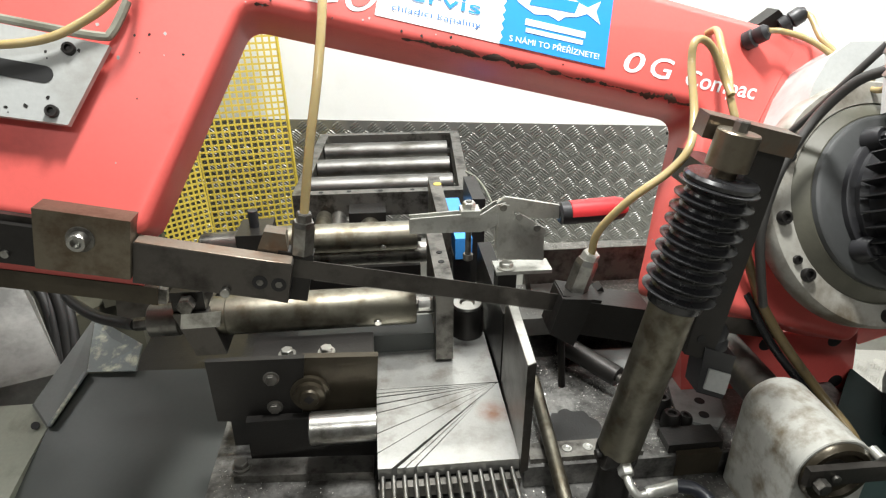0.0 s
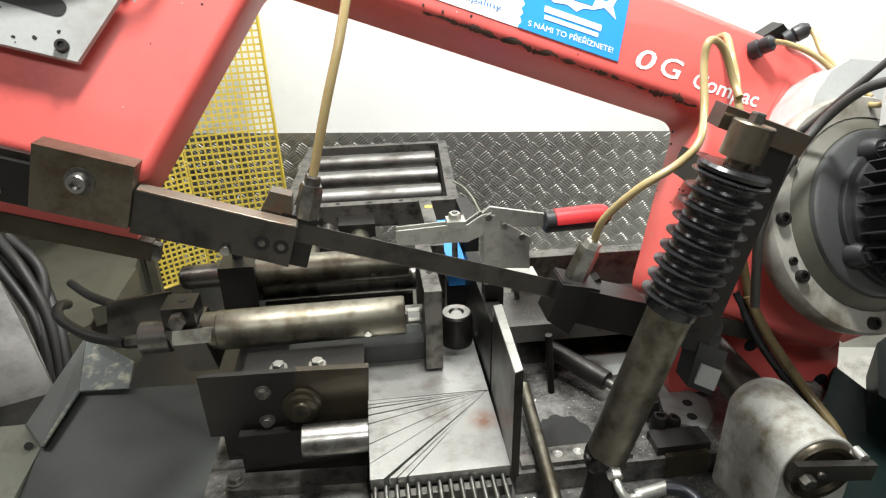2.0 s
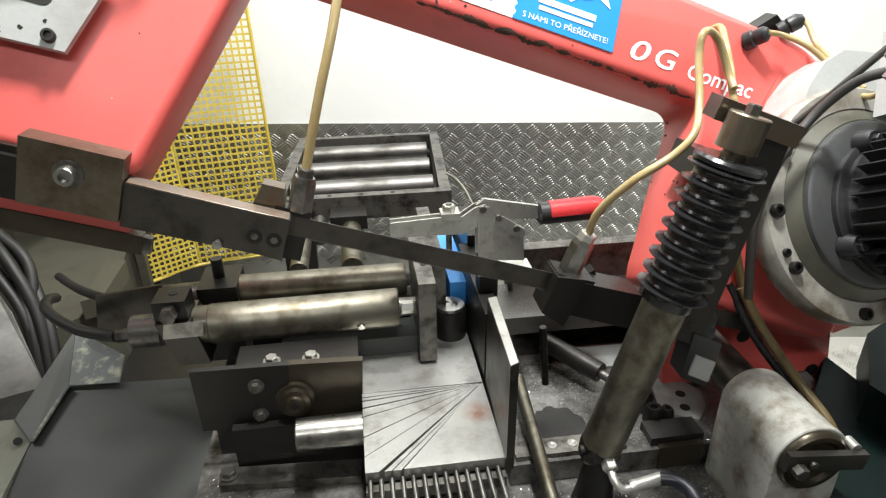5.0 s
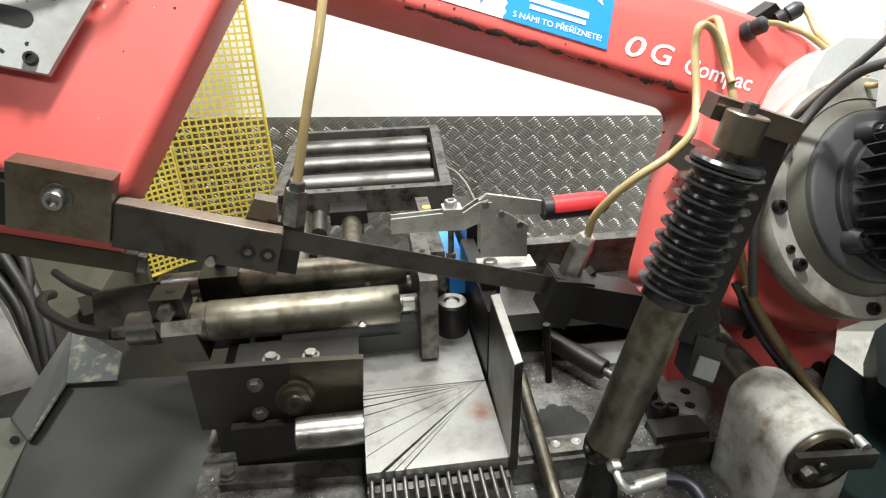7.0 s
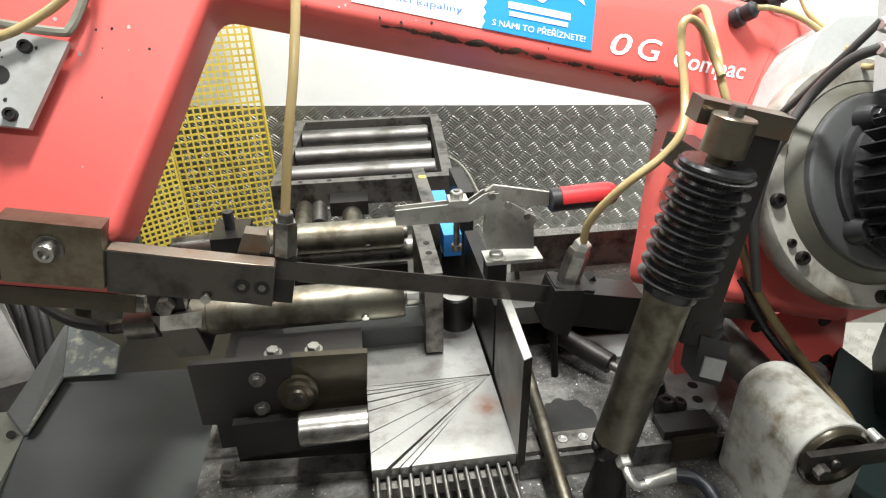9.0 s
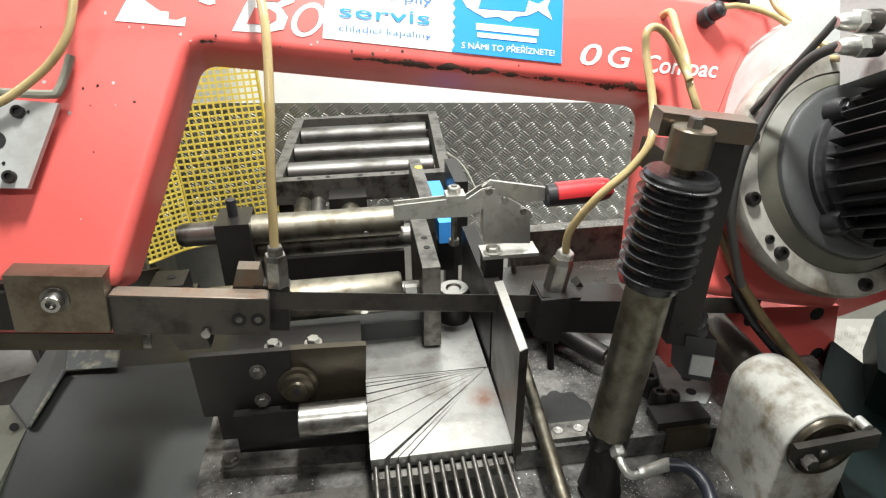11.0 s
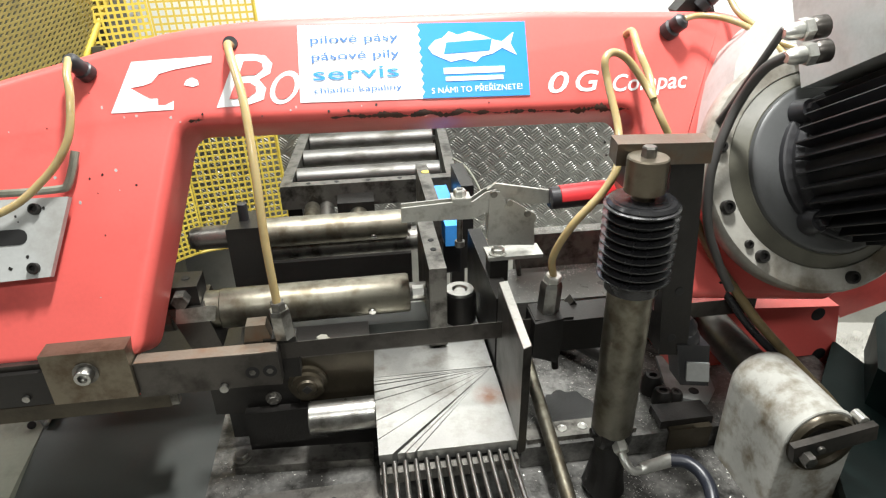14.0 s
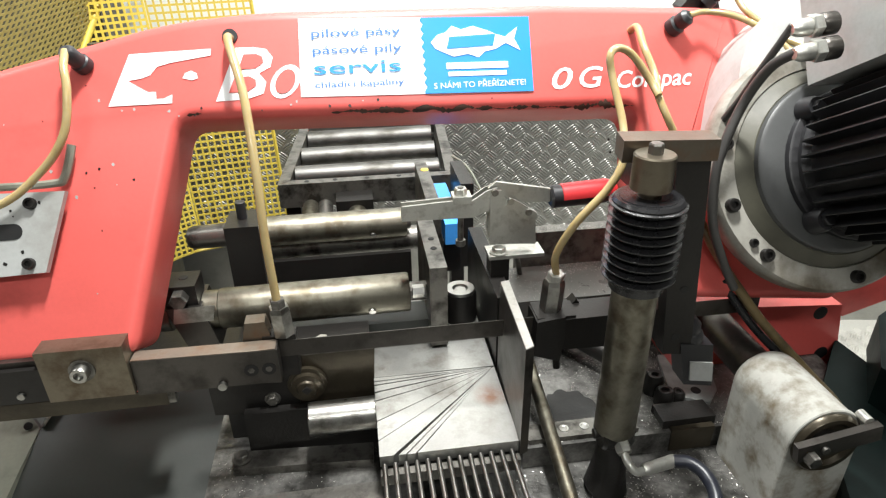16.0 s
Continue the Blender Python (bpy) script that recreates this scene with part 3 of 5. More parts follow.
BR = [(0.197, 0.258, 0.261), (0.202, 0.258, 0.270), (0.214, 0.258, 0.269), (0.223, 0.258, 0.252), (0.223, 0.258, 0.243), (0.254, 0.258, 0.221), (0.270, 0.258, 0.220), (0.273, 0.258, 0.173), (0.198, 0.258, 0.179)]
for y in (0.2440, 0.2700):
    part("side_plate", slab([(p[0], y, p[2]) for p in BR], (0, 0.003, 0)), ZINC, clamp, bevel=0.0007)
ARM = [(0.062, 0.258, 0.251), (0.138, 0.258, 0.255), (0.172, 0.258, 0.254), (0.193, 0.258, 0.268), (0.209, 0.258, 0.272), (0.216, 0.258, 0.260), (0.195, 0.258, 0.235), (0.172, 0.258, 0.225), (0.061, 0.258, 0.227)]
for y in (0.2480, 0.2640):
    part("arm_plate", slab([(p[0], y, p[2]) for p in ARM], (0, 0.003, 0)), ZINC, clamp, bevel=0.0007)
part("arm_web", slab([(p[0], 0.2512, p[2]) for p in ((0.064, 0.258, 0.239), (0.169, 0.258, 0.237), (0.169, 0.258, 0.227), (0.063, 0.258, 0.229))], (0, 0.0126, 0)), ZINC, clamp, bevel=0.0007)
LEV = [(0.196, 0.258, 0.269), (0.208, 0.258, 0.279), (0.304, 0.258, 0.260), (0.306, 0.258, 0.239), (0.241, 0.258, 0.243), (0.213, 0.258, 0.261)]
part("lever", slab([(p[0], 0.2545, p[2]) for p in LEV], (0, 0.006, 0)), ZINC, clamp, bevel=0.001)
LK = [(0.221, 0.258, 0.245), (0.225, 0.258, 0.254), (0.236, 0.258, 0.253), (0.270, 0.258, 0.230), (0.273, 0.258, 0.220), (0.264, 0.258, 0.214), (0.253, 0.258, 0.219)]
part("link", slab([(p[0], 0.2400, p[2]) for p in LK], (0, 0.0036, 0)), ZINC, clamp, bevel=0.0008)
for q in ((0.228, 0.240, 0.252), (0.257, 0.240, 0.232), (0.203, 0.243, 0.268)):
    part("rivet", rod((q[0], 0.2425, q[2]), (q[0], 0.2365, q[2]), 0.0055, 14), BRIGHT, clamp, smooth=True)
GA, GE = Vector((0.295, 0.257, 0.247)), Vector((0.404, 0.257, 0.252))
PROF = [(0, 0.014), (0.03, 0.018), (0.5, 0.0185), (0.8, 0.0185), (0.93, 0.0155), (1, 0.008)]
grip = part("grip", lathe(GA, GE, PROF, 24), PLASTIC, clamp, "black grip body", smooth=True)
bm = lathe(GA.lerp(GE, 0.14), GE, [(s, r + 0.0012) for s, r in PROF], 24)
for v in bm.verts:
    axis = GA.lerp(GE, (v.co.x - GA.x) / (GE.x - GA.x))
    v.co.z = max(v.co.z, axis.z - 0.001)
part("grip_shell", bm, GRIP, grip, "red upper half of the grip", smooth=True)
SP = Vector((0.153, 0.256, 0.265))
part("spindle", rod((SP.x, SP.y, SP.z + 0.01), (SP.x, SP.y, SP.z - 0.085), 0.0048, 12), WORN, clamp, smooth=True)
part("spindle_nut", hexa((SP.x, SP.y, SP.z - 0.003), (SP.x, SP.y, SP.z + 0.008), 0.010), ZINC, clamp)
part("spindle_collar", box(SP.x - 0.013, SP.x + 0.016, 0.243, 0.271, SP.z - 0.014, SP.z - 0.003), ZINC, clamp, bevel=0.001)
part("spindle_tip", rod((SP.x, SP.y, SP.z - 0.080), (SP.x, SP.y, SP.z - 0.09), 0.008, 14), WORN, clamp, smooth=True)

tee = thing("tee_screw", (0.31, 0.42, -0.06), "small steel tee-handled screw", "screw")
part("shaft", rod((0.235, 0.40, 0.005), (0.315, 0.42, 0.01), 0.005, 12), WORN, tee, smooth=True)
part("cross_pin", rod((0.292, 0.420, 0.056), (0.308, 0.420, -0.033), 0.005, 12), WORN, tee, smooth=True)

# loose steel chips on the bed
def chips(name, n, x0, x1, y0, y1, z, size, seed, parent):
    r = random.Random(seed)
    bm = bmesh.new()
    for i in range(n):
        c = Vector((r.uniform(x0, x1), r.uniform(y0, y1), z))
        if noise.noise(c * 14.0) < r.uniform(-0.5, 0.25):
            continue
        a, k = r.uniform(0, 6.28), size * r.uniform(0.5, 1.4)
        u, w = Vector((math.cos(a), math.sin(a), r.uniform(-0.2, 0.5))) * k, Vector((-math.sin(a), math.cos(a), r.uniform(-0.3, 0.6))) * k * 0.35
        v = [bm.verts.new(c + p) for p in (-u, w, u, u * 0.3 - w + UP * k * 0.3)]
        bm.faces.new(v[:3]), bm.faces.new((v[0], v[2], v[3]))
    tagged(part(name, bm, CHIP, parent), "scattered bright steel chips", kind="stuff")


chips("swarf", 6000, 0.22, 0.62, 0.06, 0.44, -0.0745, 0.0013, 1, base)
chips("swarf", 7000, 0.20, 0.88, -0.35, 0.05, -0.1145, 0.0016, 2, base)
chips("swarf", 7000, -0.02, 0.21, -0.25, 0.0, -0.1145, 0.0020, 3, base)
chips("swarf", 1500, -0.25, 0.0, -0.2, 0.14, -0.1145, 0.0014, 4, base)
chips("swarf", 2600, 0.24, 0.84, 0.40, 0.443, 0.0165, 0.0016, 6, base)
chips("swarf", 1200, 0.24, 0.84, 0.325, 0.443, 0.0165, 0.0012, 7, base)
chips("swarf", 1800, 0.31, 0.85, 0.447, 0.473, 0.0905, 0.0012, 5, base)

# ---- front of the bed ----
front = thing("table_support", (-0.1, 0.15, -0.06), "dark steel support plate with a turned boss", "support plate")
PB = [(-0.109, 0.170, 0.065), (0.005, 0.170, 0.060), (-0.003, 0.170, -0.060), (-0.123, 0.170, -0.057)]
part("boss_plate", slab(PB, (0, 0.012, 0)), OLIVED, front, bevel=0.001)
PA = [(-0.249, 0.165, 0.071), (-0.105, 0.165, 0.068), (-0.119, 0.165, -0.051), (-0.247, 0.165, -0.041)]
part("dark_plate", slab(PA, (0, 0.010, 0)), DARK, front, bevel=0.001)
BO = Vector((-0.102, 0.170, 0.003))
part("boss", lathe(BO + Vector((0, 0.0, 0)), BO + Vector((0, -0.022, 0)), [(0, 0.030), (0.35, 0.030), (0.4, 0.024), (0.8, 0.024), (0.85, 0.016), (1, 0.014)], 32), OLIVED, front, smooth=True)
part("boss_bore", rod(BO + Vector((0, -0.022, 0)), BO + Vector((0, -0.0232, 0)), 0.008, 4), HOLE, front)
for q in ((-0.157, 0.165, 0.035), (-0.157, 0.165, -0.019)):
    hex_bolt(q, (0, -1, 0), 0.009, front)
part("top_ledge", box(-0.19, -0.002, 0.183, 0.250, 0.025, 0.052), DARK, front, bevel=0.002)
for q in ((-0.135, 0.20, 0.052), (-0.075, 0.20, 0.052)):
    hex_bolt(q, UP, 0.010, front, material=BRIGHT)
part("round_bar", rod((-0.100, 0.115, -0.024), (0.0, 0.115, -0.024), 0.0245, 36), BRIGHT, front, smooth=True)
part("back_web", box(-0.20, -0.0, 0.145, 0.16, -0.13, -0.03), BLACKENED, front, bevel=0.002)
part("foot_bar", slab([(-0.227, 0.144, -0.100), (-0.009, 0.131, -0.100), (-0.010, 0.095, -0.100), (-0.221, 0.108, -0.100)], (0, 0, -0.03)), WORN, front, bevel=0.002)
hex_bolt((-0.211, 0.126, -0.099), UP, 0.011, front)
for x in (-0.085, -0.070):
    part("bore", rod((x, 0.028, -0.1042), (x, 0.028, -0.1032), 0.0045, 12), HOLE, front)
part("slotted_bar", box(-0.20, 0.0, 0.00, 0.055, -0.114, -0.104), WORN, front, bevel=0.002)

# chute sheet and its beige frame
chute = thing("chute", (-0.40, 0.25, -0.8), "dark grey painted sheet metal chute with a chipped rim", "chute")
TR = [(-0.545, 0.395, -0.100), (-0.452, 0.394, -0.100), (-0.324, 0.388, -0.100), (-0.258, 0.268, -0.150), (-0.231, 0.047, -0.220), (-0.615, 0.094, -0.220), (-0.608, 0.193, -0.200), (-0.587, 0.309, -0.150)]
bm = bmesh.new()
sides = []
for dz in (0, -0.004):
    mid = bm.verts.new(sum((Vector(p) for p in TR), Vector()) / len(TR) + Vector((0, 0, dz)))
    rim_v = [bm.verts.new(Vector(p) + Vector((0, 0, dz))) for p in TR]
    for i in range(len(TR)):
        bm.faces.new((mid, rim_v[i], rim_v[(i + 1) % len(TR)]))
    sides.append(rim_v)
for i in range(len(TR)):
    j = (i + 1) % len(TR)
    bm.faces.new((sides[0][i], sides[0][j], sides[1][j], sides[1][i]))
part("chute_floor", bm, SHEET, chute, smooth=True)
part("chipped_rim", slab([(-0.561, 0.514, -0.050), (-0.445, 0.424, -0.060), (-0.448, 0.380, -0.090), (-0.537, 0.386, -0.090)], (0, 0.004, -0.004)), CHIPPED, chute, "grey rim with flaked cream paint")
part("side_rim", slab([(-0.562, 0.514, -0.050), (-0.538, 0.386, -0.090), (-0.580, 0.300, -0.140), (-0.627, 0.354, -0.130)], (-0.004, 0, -0.004)), RIM, chute)
part("rim_fold", rod((-0.537, 0.382, -0.088), (-0.579, 0.299, -0.139), 0.004, 8), CHIPPED, chute, smooth=True)
part("beige_panel", slab([(-0.751, 0.366, -0.140), (-0.635, 0.366, -0.140), (-0.589, 0.311, -0.150), (-0.600, 0.229, -0.175), (-0.614, 0.095, -0.215), (-0.683, 0.103, -0.215)], (0, 0, -0.02)), BEIGE, chute, "beige painted corner panel")
part("panel_bore", rod(Vector((-0.607, 0.308, -0.143)), Vector((-0.609, 0.312, -0.146)), 0.007, 14), HOLE, chute)
part("chute_leg", box(-0.58, -0.30, 0.02, 0.30, -0.80, -0.24), SHEET, chute, bevel=0.004)

pumpbox = thing("side_cabinet", (-0.85, 0.6, -0.8), "dull grey sheet metal cabinet beside the chute", "cabinet")
part("cabinet_body", slab([(-0.753, 0.620, 0.050), (-0.716, 0.599, -0.050), (-0.599, 0.423, -0.120), (-0.792, 0.314, -0.100), (-1.073, 0.669, 0.050)], (0, 0, -0.5)), BEIGE2, pumpbox, bevel=0.004)
part("cabinet_lid", slab([Vector(q) + Vector((0, 0, 0.0065)) for q in ((-0.753, 0.620, 0.050), (-0.716, 0.599, -0.050), (-0.599, 0.423, -0.120), (-0.792, 0.314, -0.100), (-1.073, 0.669, 0.050))], (0, 0, -0.006)), BEIGE2, pumpbox)
bundle = thing("hose_bundle", (-0.75, 0.62, -0.2), "bundle of black hydraulic hoses hanging at the saw", "hoses")
for a, b, c, d in ((0, 0, 0, 0), (14, 9, 2, 0.014), (34, 3, 30, 0.0), (-16, -14, -4, 0.018), (22, -20, 18, 0.020), (46, -6, 8, 0.006)):
    part("hydraulic_hose", hose([Vector((-0.838, 0.750, 0.076)) + Vector((a * 0.0012, 0, d)), Vector((-0.762, 0.700, 0.010)) + Vector((a * 0.0012, b * 0.001, d)), Vector((-0.702, 0.620, -0.093)) + Vector((c * 0.0012, 0, d)), Vector((-0.681, 0.550, -0.210)) + Vector((c * 0.0012, 0, 0))], 0.0125, 10), DULL, bundle, smooth=True)
part("vice_hose", hose([(-0.293, 0.360, 0.098), (-0.340, 0.380, 0.086), (-0.400, 0.400, 0.071), (-0.458, 0.440, 0.057), (-0.519, 0.500, 0.043), (-0.562, 0.550, 0.033), (-0.615, 0.620, 0.019)], 0.0085, 10), DULL, bundle, smooth=True)
shelf = thing("rear_stand", (-0.55, 0.7, -0.8), "dull olive painted stand behind the chute", "stand")
part("stand_top", slab([(-1.046, 1.290, -0.150), (-0.688, 1.234, -0.150), (-0.601, 0.802, -0.150), (-0.702, 0.686, -0.150)], (0, 0, -0.65)), OLIVE, shelf, bevel=0.004)
part("stand_web", slab([(-0.655, 0.984, -0.100), (-0.600, 0.924, -0.100), (-0.596, 0.742, -0.100), (-0.640, 0.722, -0.100)], (0, 0, -0.049)), OLIVE, shelf, bevel=0.003)
solo("green_crate", slab([(-0.706, 1.200, -0.181), (-0.657, 1.200, -0.146), (-0.671, 1.200, -0.213), (-0.714, 1.200, -0.239)], (0, 0.1, 0)), GREENP, (-0.697, 1.200, -0.241), "small green plastic crate behind the saw", "crate", bevel=0.003)
lowwall = part("cylinder_tray", slab([(-0.436, 0.360, 0.104), (-0.326, 0.360, 0.117), (-0.331, 0.360, 0.037), (-0.447, 0.360, 0.036)], (0, 0.006, 0)), MID, vice, bevel=0.001)

# ---- swinging bow ----
AX, AZ = 0.5706, 0.0298
bow = thing("saw_bow", (AX, 0.20, AZ), "red painted tilting band saw bow with white lettering", "saw bow")
FU, FN = Vector((0, 0.4827, 0.8758)), Vector((0, -0.8758, 0.4827))


def face(x, z, out=0.0):
    """A point of the bow's leaning front face at height z."""
    return Vector((x, 0.0425 + 0.551 * z, z)) + FN * out


outline = [(-0.82, 0.128), (-0.312, 0.124), (-0.2350, 0.399), (0.428, 0.387), (0.412, 0.275), (0.404, 0.198), (0.398, 0.16), (0.400, 0.138), (0.72, 0.110),
           (0.76, 0.20), (0.70, 0.46), (0.60, 0.513), (0.288, 0.525), (-0.128, 0.527), (-0.245, 0.517), (-0.456, 0.469), (-0.82, 0.38)]
rad = [0.02, 0.02, 0.022, 0.03, 0.04, 0.03, 0.02, 0.01, 0.02, 0.05, 0.05, 0.04, 0.02, 0.05, 0.05, 0.02, 0.02]
loop = rounded(outline, rad, 6)


def inset(pts, d):
    """The outline moved inwards by d (the outline runs anticlockwise)."""
    out = []
    for i, p in enumerate(pts):
        a, b = (p - pts[i - 1]), (pts[(i + 1) % len(pts)] - p)
        n = Vector((-a.y, a.x)).normalized() + Vector((-b.y, b.x)).normalized()
        out.append(p + n.normalized() * d)
    return out


bm = bmesh.new()
RS, DEPTH = 0.014, 0.095
turns = [i * math.pi / 10 for i in range(6)]
stages = [(RS * (1 - math.sin(a)), -RS * (1 - math.cos(a))) for a in turns] + [(RS * (1 - math.cos(a)) * 0.5, -DEPTH + RS * 0.5 * (1 - math.sin(a))) for a in turns[1:]]
rings = [[bm.verts.new(face(q.x, q.y, out)) for q in inset(loop, d)] for d, out in stages]
for g, h in zip(rings, rings[1:]):
    for i in range(len(g)):
        bm.faces.new((g[i], h[i], h[(i + 1) % len(g)], g[(i + 1) % len(g)]))
bm.faces.new(rings[0]), bm.faces.new(rings[-1][::-1])
part("frame", bm, RED, bow, "red painted hollow bow frame", smooth=True)
DECO = "white paint lettering"


def decal(name, pts, material, out=0.0016, label="", parent=bow):
    return part(name, slab([face(x, z, out) for x, z in pts], FN * -0.001), material, parent, label)


def words(name, text, x, z, h, material, out, shear=0.0, width=None, parent=bow, label="", fat=0.0):
    c = bpy.data.curves.new(name, "FONT")
    c.body, c.size, c.shear, c.extrude, c.resolution_u = text, 1.0, shear, 0.0, 3
    c.offset = fat
    t = new(name, c)
    bpy.context.view_layer.update()
    me = bpy.data.meshes.new_from_object(t.evaluated_get(bpy.context.evaluated_depsgraph_get()))
    bpy.data.objects.remove(t)
    xs = [v.co.x for v in me.vertices]
    k = h / 0.72
    kx = (width / (max(xs) - min(xs))) if width else k
    bm = bmesh.new()
    bm.from_mesh(me)
    x0 = min(xs)
    for v in bm.verts:
        v.co = face(x, z, out) + Vector(((v.co.x - x0) * kx, 0, 0)) + FU * (v.co.y * k)
    bpy.data.meshes.remove(me)
    return part(name, bm, material, parent, label)


# oily dirt along the lower edge of the beam
rg = random.Random(7)
for x0, x1, k in ((-0.232, -0.205, 0.7), (-0.03, 0.22, 1.0), (0.17, 0.33, 0.7), (0.30, 0.415, 1.0)):
    bm = bmesh.new()
    n, rows = 120, []
    for i in range(n + 1):
        x = x0 + (x1 - x0) * i / n
        zl = 0.398 - 0.0165 * (x + 0.2385) / 0.6665
        fade = max(0.0, math.sin(math.pi * i / n)) ** 0.4
        w = fade * k * max(0.04, 0.40 + 0.8 * noise.noise(Vector((x * 55, 3.1, k))) + 0.5 * noise.noise(Vector((x * 260, 1.1, k))))
        mid = 36 + 14 * noise.noise(Vector((x * 40, 7.7, k)))
        row = []
        for j in range(4):
            a = radians(max(2, min(88, mid + 26 * w * (1 - 2 * j / 3))))
            row.append(face(x, zl + RS * (1 - math.sin(a)), -RS * (1 - math.cos(a))) + (FN * math.cos(a) - FU * math.sin(a)) * 0.0005)
        rows.append([bm.verts.new(p) for p in row])
    for g, h in zip(rows, rows[1:]):
        for j in range(3):
            bm.faces.new((g[j], h[j], h[j + 1], g[j + 1]))
    part("oil_dirt", bm, GRIME, bow, "brown oily dirt on the edge")
for i in range(46):
    x, z = rg.choice(((rg.uniform(-0.40, -0.26), rg.uniform(0.17, 0.36)), (rg.uniform(-0.30, 0.30), rg.uniform(0.40, 0.413)), (rg.uniform(0.36, 0.48), rg.uniform(0.20, 0.37)), (rg.uniform(-0.46, -0.30), rg.uniform(0.33, 0.45))))
    if z < 0.38 and x > -0.36 + (z - 0.16) * 0.46 and x < 0:
        continue
    k = rg.uniform(0.0008, 0.0024)
    part("paint_nick", slab([face(x + k * math.cos(b) * rg.uniform(0.6, 1.3), z + k * math.sin(b) * rg.uniform(0.6, 1.3), 0.0004) for b in [j * 1.0472 for j in range(6)]], FN * -0.0003), rg.choice((DARK, DARK, GREY)), bow)
# sticker
sticker = decal("sticker", [(-0.0695, 0.4175), (0.263, 0.411), (0.2648, 0.5075), (-0.0655, 0.514)], WHITE, 0.0012, "white and blue advertising sticker")
zig = [(0.107, 0.5103)]
for i in range(17):
    zig += [(0.1045 + 0.0042 * (i % 2), 0.507 - i * 0.0056)]
decal("blue_field", zig + [(0.105, 0.4142), (0.263, 0.4112), (0.2646, 0.5073)], SKY, 0.0022, "blue half of the sticker", sticker)
words("print_line", "pilov\u00e9 p\u00e1sy", -0.049, 0.490, 0.0115, INK, 0.0026, 0, 0.125, sticker, fat=0.008)
words("print_line", "p\u00e1sov\u00e9 pily", -0.049, 0.469, 0.0115, INK, 0.0026, 0, 0.125, sticker, fat=0.008)
words("print_line", "servis", -0.049, 0.444, 0.0185, SKY, 0.0026, 0, 0.122, sticker, fat=0.006)
words("print_line", "chladic\u00ed kapaliny", -0.049, 0.4275, 0.0085, INK, 0.0026, 0, 0.125, sticker, fat=0.008)
fish = [(0.118, 0.478), (0.128, 0.487), (0.140, 0.490), (0.150, 0.498), (0.163, 0.493), (0.180, 0.497), (0.200, 0.491), (0.215, 0.485), (0.227, 0.482), (0.246, 0.494), (0.240, 0.479), (0.248, 0.464), (0.227, 0.474), (0.212, 0.467), (0.195, 0.464), (0.186, 0.457), (0.170, 0.462), (0.150, 0.459), (0.135, 0.465), (0.124, 0.470)]
decal("fish_shape", fish, WHITE, 0.0030, "", sticker)
decal("fish_bar", [(0.140, 0.469), (0.208, 0.471), (0.213, 0.486), (0.145, 0.484)], SKY, 0.0036, "", sticker)
decal("print_bar", [(0.138, 0.4435), (0.228, 0.4425), (0.228, 0.4505), (0.138, 0.4515)], WHITE, 0.0030, "", sticker)
decal("print_bar", [(0.140, 0.4345), (0.225, 0.4335), (0.225, 0.4390), (0.140, 0.4400)], WHITE, 0.0030, "", sticker)
words("print_line", "S N\u00c1MI TO P\u0158E\u0158\u00cdZNETE!", 0.118, 0.4195, 0.0085, WHITE, 0.0030, 0, 0.134, sticker)
# lettering
words("lettering", "0", 0.2915, 0.4125, 0.032, WHITE, 0.001, 0.25, 0.033, fat=0.008)
words("lettering", "G", 0.3340, 0.4125, 0.032, WHITE, 0.001, 0.25, 0.037, fat=0.008)
words("lettering", "Compac", 0.391, 0.410, 0.026, WHITE, 0.001, 0.3, 0.118, fat=0.010)
decal("logo_patch", [(-0.324, 0.417), (-0.242, 0.4175), (-0.241, 0.428), (-0.252, 0.4235), (-0.262, 0.4235), (-0.262, 0.432), (-0.272, 0.432), (-0.283, 0.438), (-0.297, 0.4465), (-0.280, 0.4485), (-0.268, 0.4520), (-0.258, 0.462), (-0.240, 0.466), (-0.187, 0.473), (-0.186, 0.481), (-0.293, 0.478)], WHITE, 0.001, "white emblem shape")
decal("logo_patch", [(-0.226, 0.447), (-0.214, 0.444), (-0.206, 0.446), (-0.207, 0.452), (-0.214, 0.4555), (-0.222, 0.453)], WHITE, 0.001)
B0 = [(-0.184, 0.417), (-0.143, 0.418), (-0.120, 0.424), (-0.115, 0.438), (-0.124, 0.449), (-0.108, 0.456), (-0.104, 0.468), (-0.112, 0.478), (-0.130, 0.481), (-0.153, 0.481)]
decal("logo_shape", B0, WHITE, 0.001, "white slanted logo shape")
decal("logo_gap", [(-0.166, 0.4265), (-0.140, 0.4275), (-0.129, 0.434), (-0.129, 0.441), (-0.137, 0.4455), (-0.157, 0.4455)], RED, 0.002)
decal("logo_gap", [(-0.151, 0.4545), (-0.128, 0.4550), (-0.117, 0.462), (-0.118, 0.469), (-0.126, 0.4725), (-0.143, 0.4725)], RED, 0.002)
ring = [(math.cos(a) * 0.020 + math.sin(a) * 0.008, math.sin(a) * 0.0205) for a in [i * math.pi / 10 for i in range(20)]]
decal("logo_ring", [(-0.089 + x, 0.4375 + z) for x, z in ring], WHITE, 0.001)
decal("logo_gap", [(-0.089 + x * 0.66, 0.4375 + z * 0.72) for x, z in ring], RED, 0.002)

# wheel housing plate at the left
PL = [(-0.62, 0.322), (-0.376, 0.318), (-0.4055, 0.2275), (-0.62, 0.222)]
plate = part("tension_plate", slab([face(x, z, 0.024) for x, z in PL], FN * -0.010), GREY, bow, "worn pale grey tension plate", bevel=0.001)
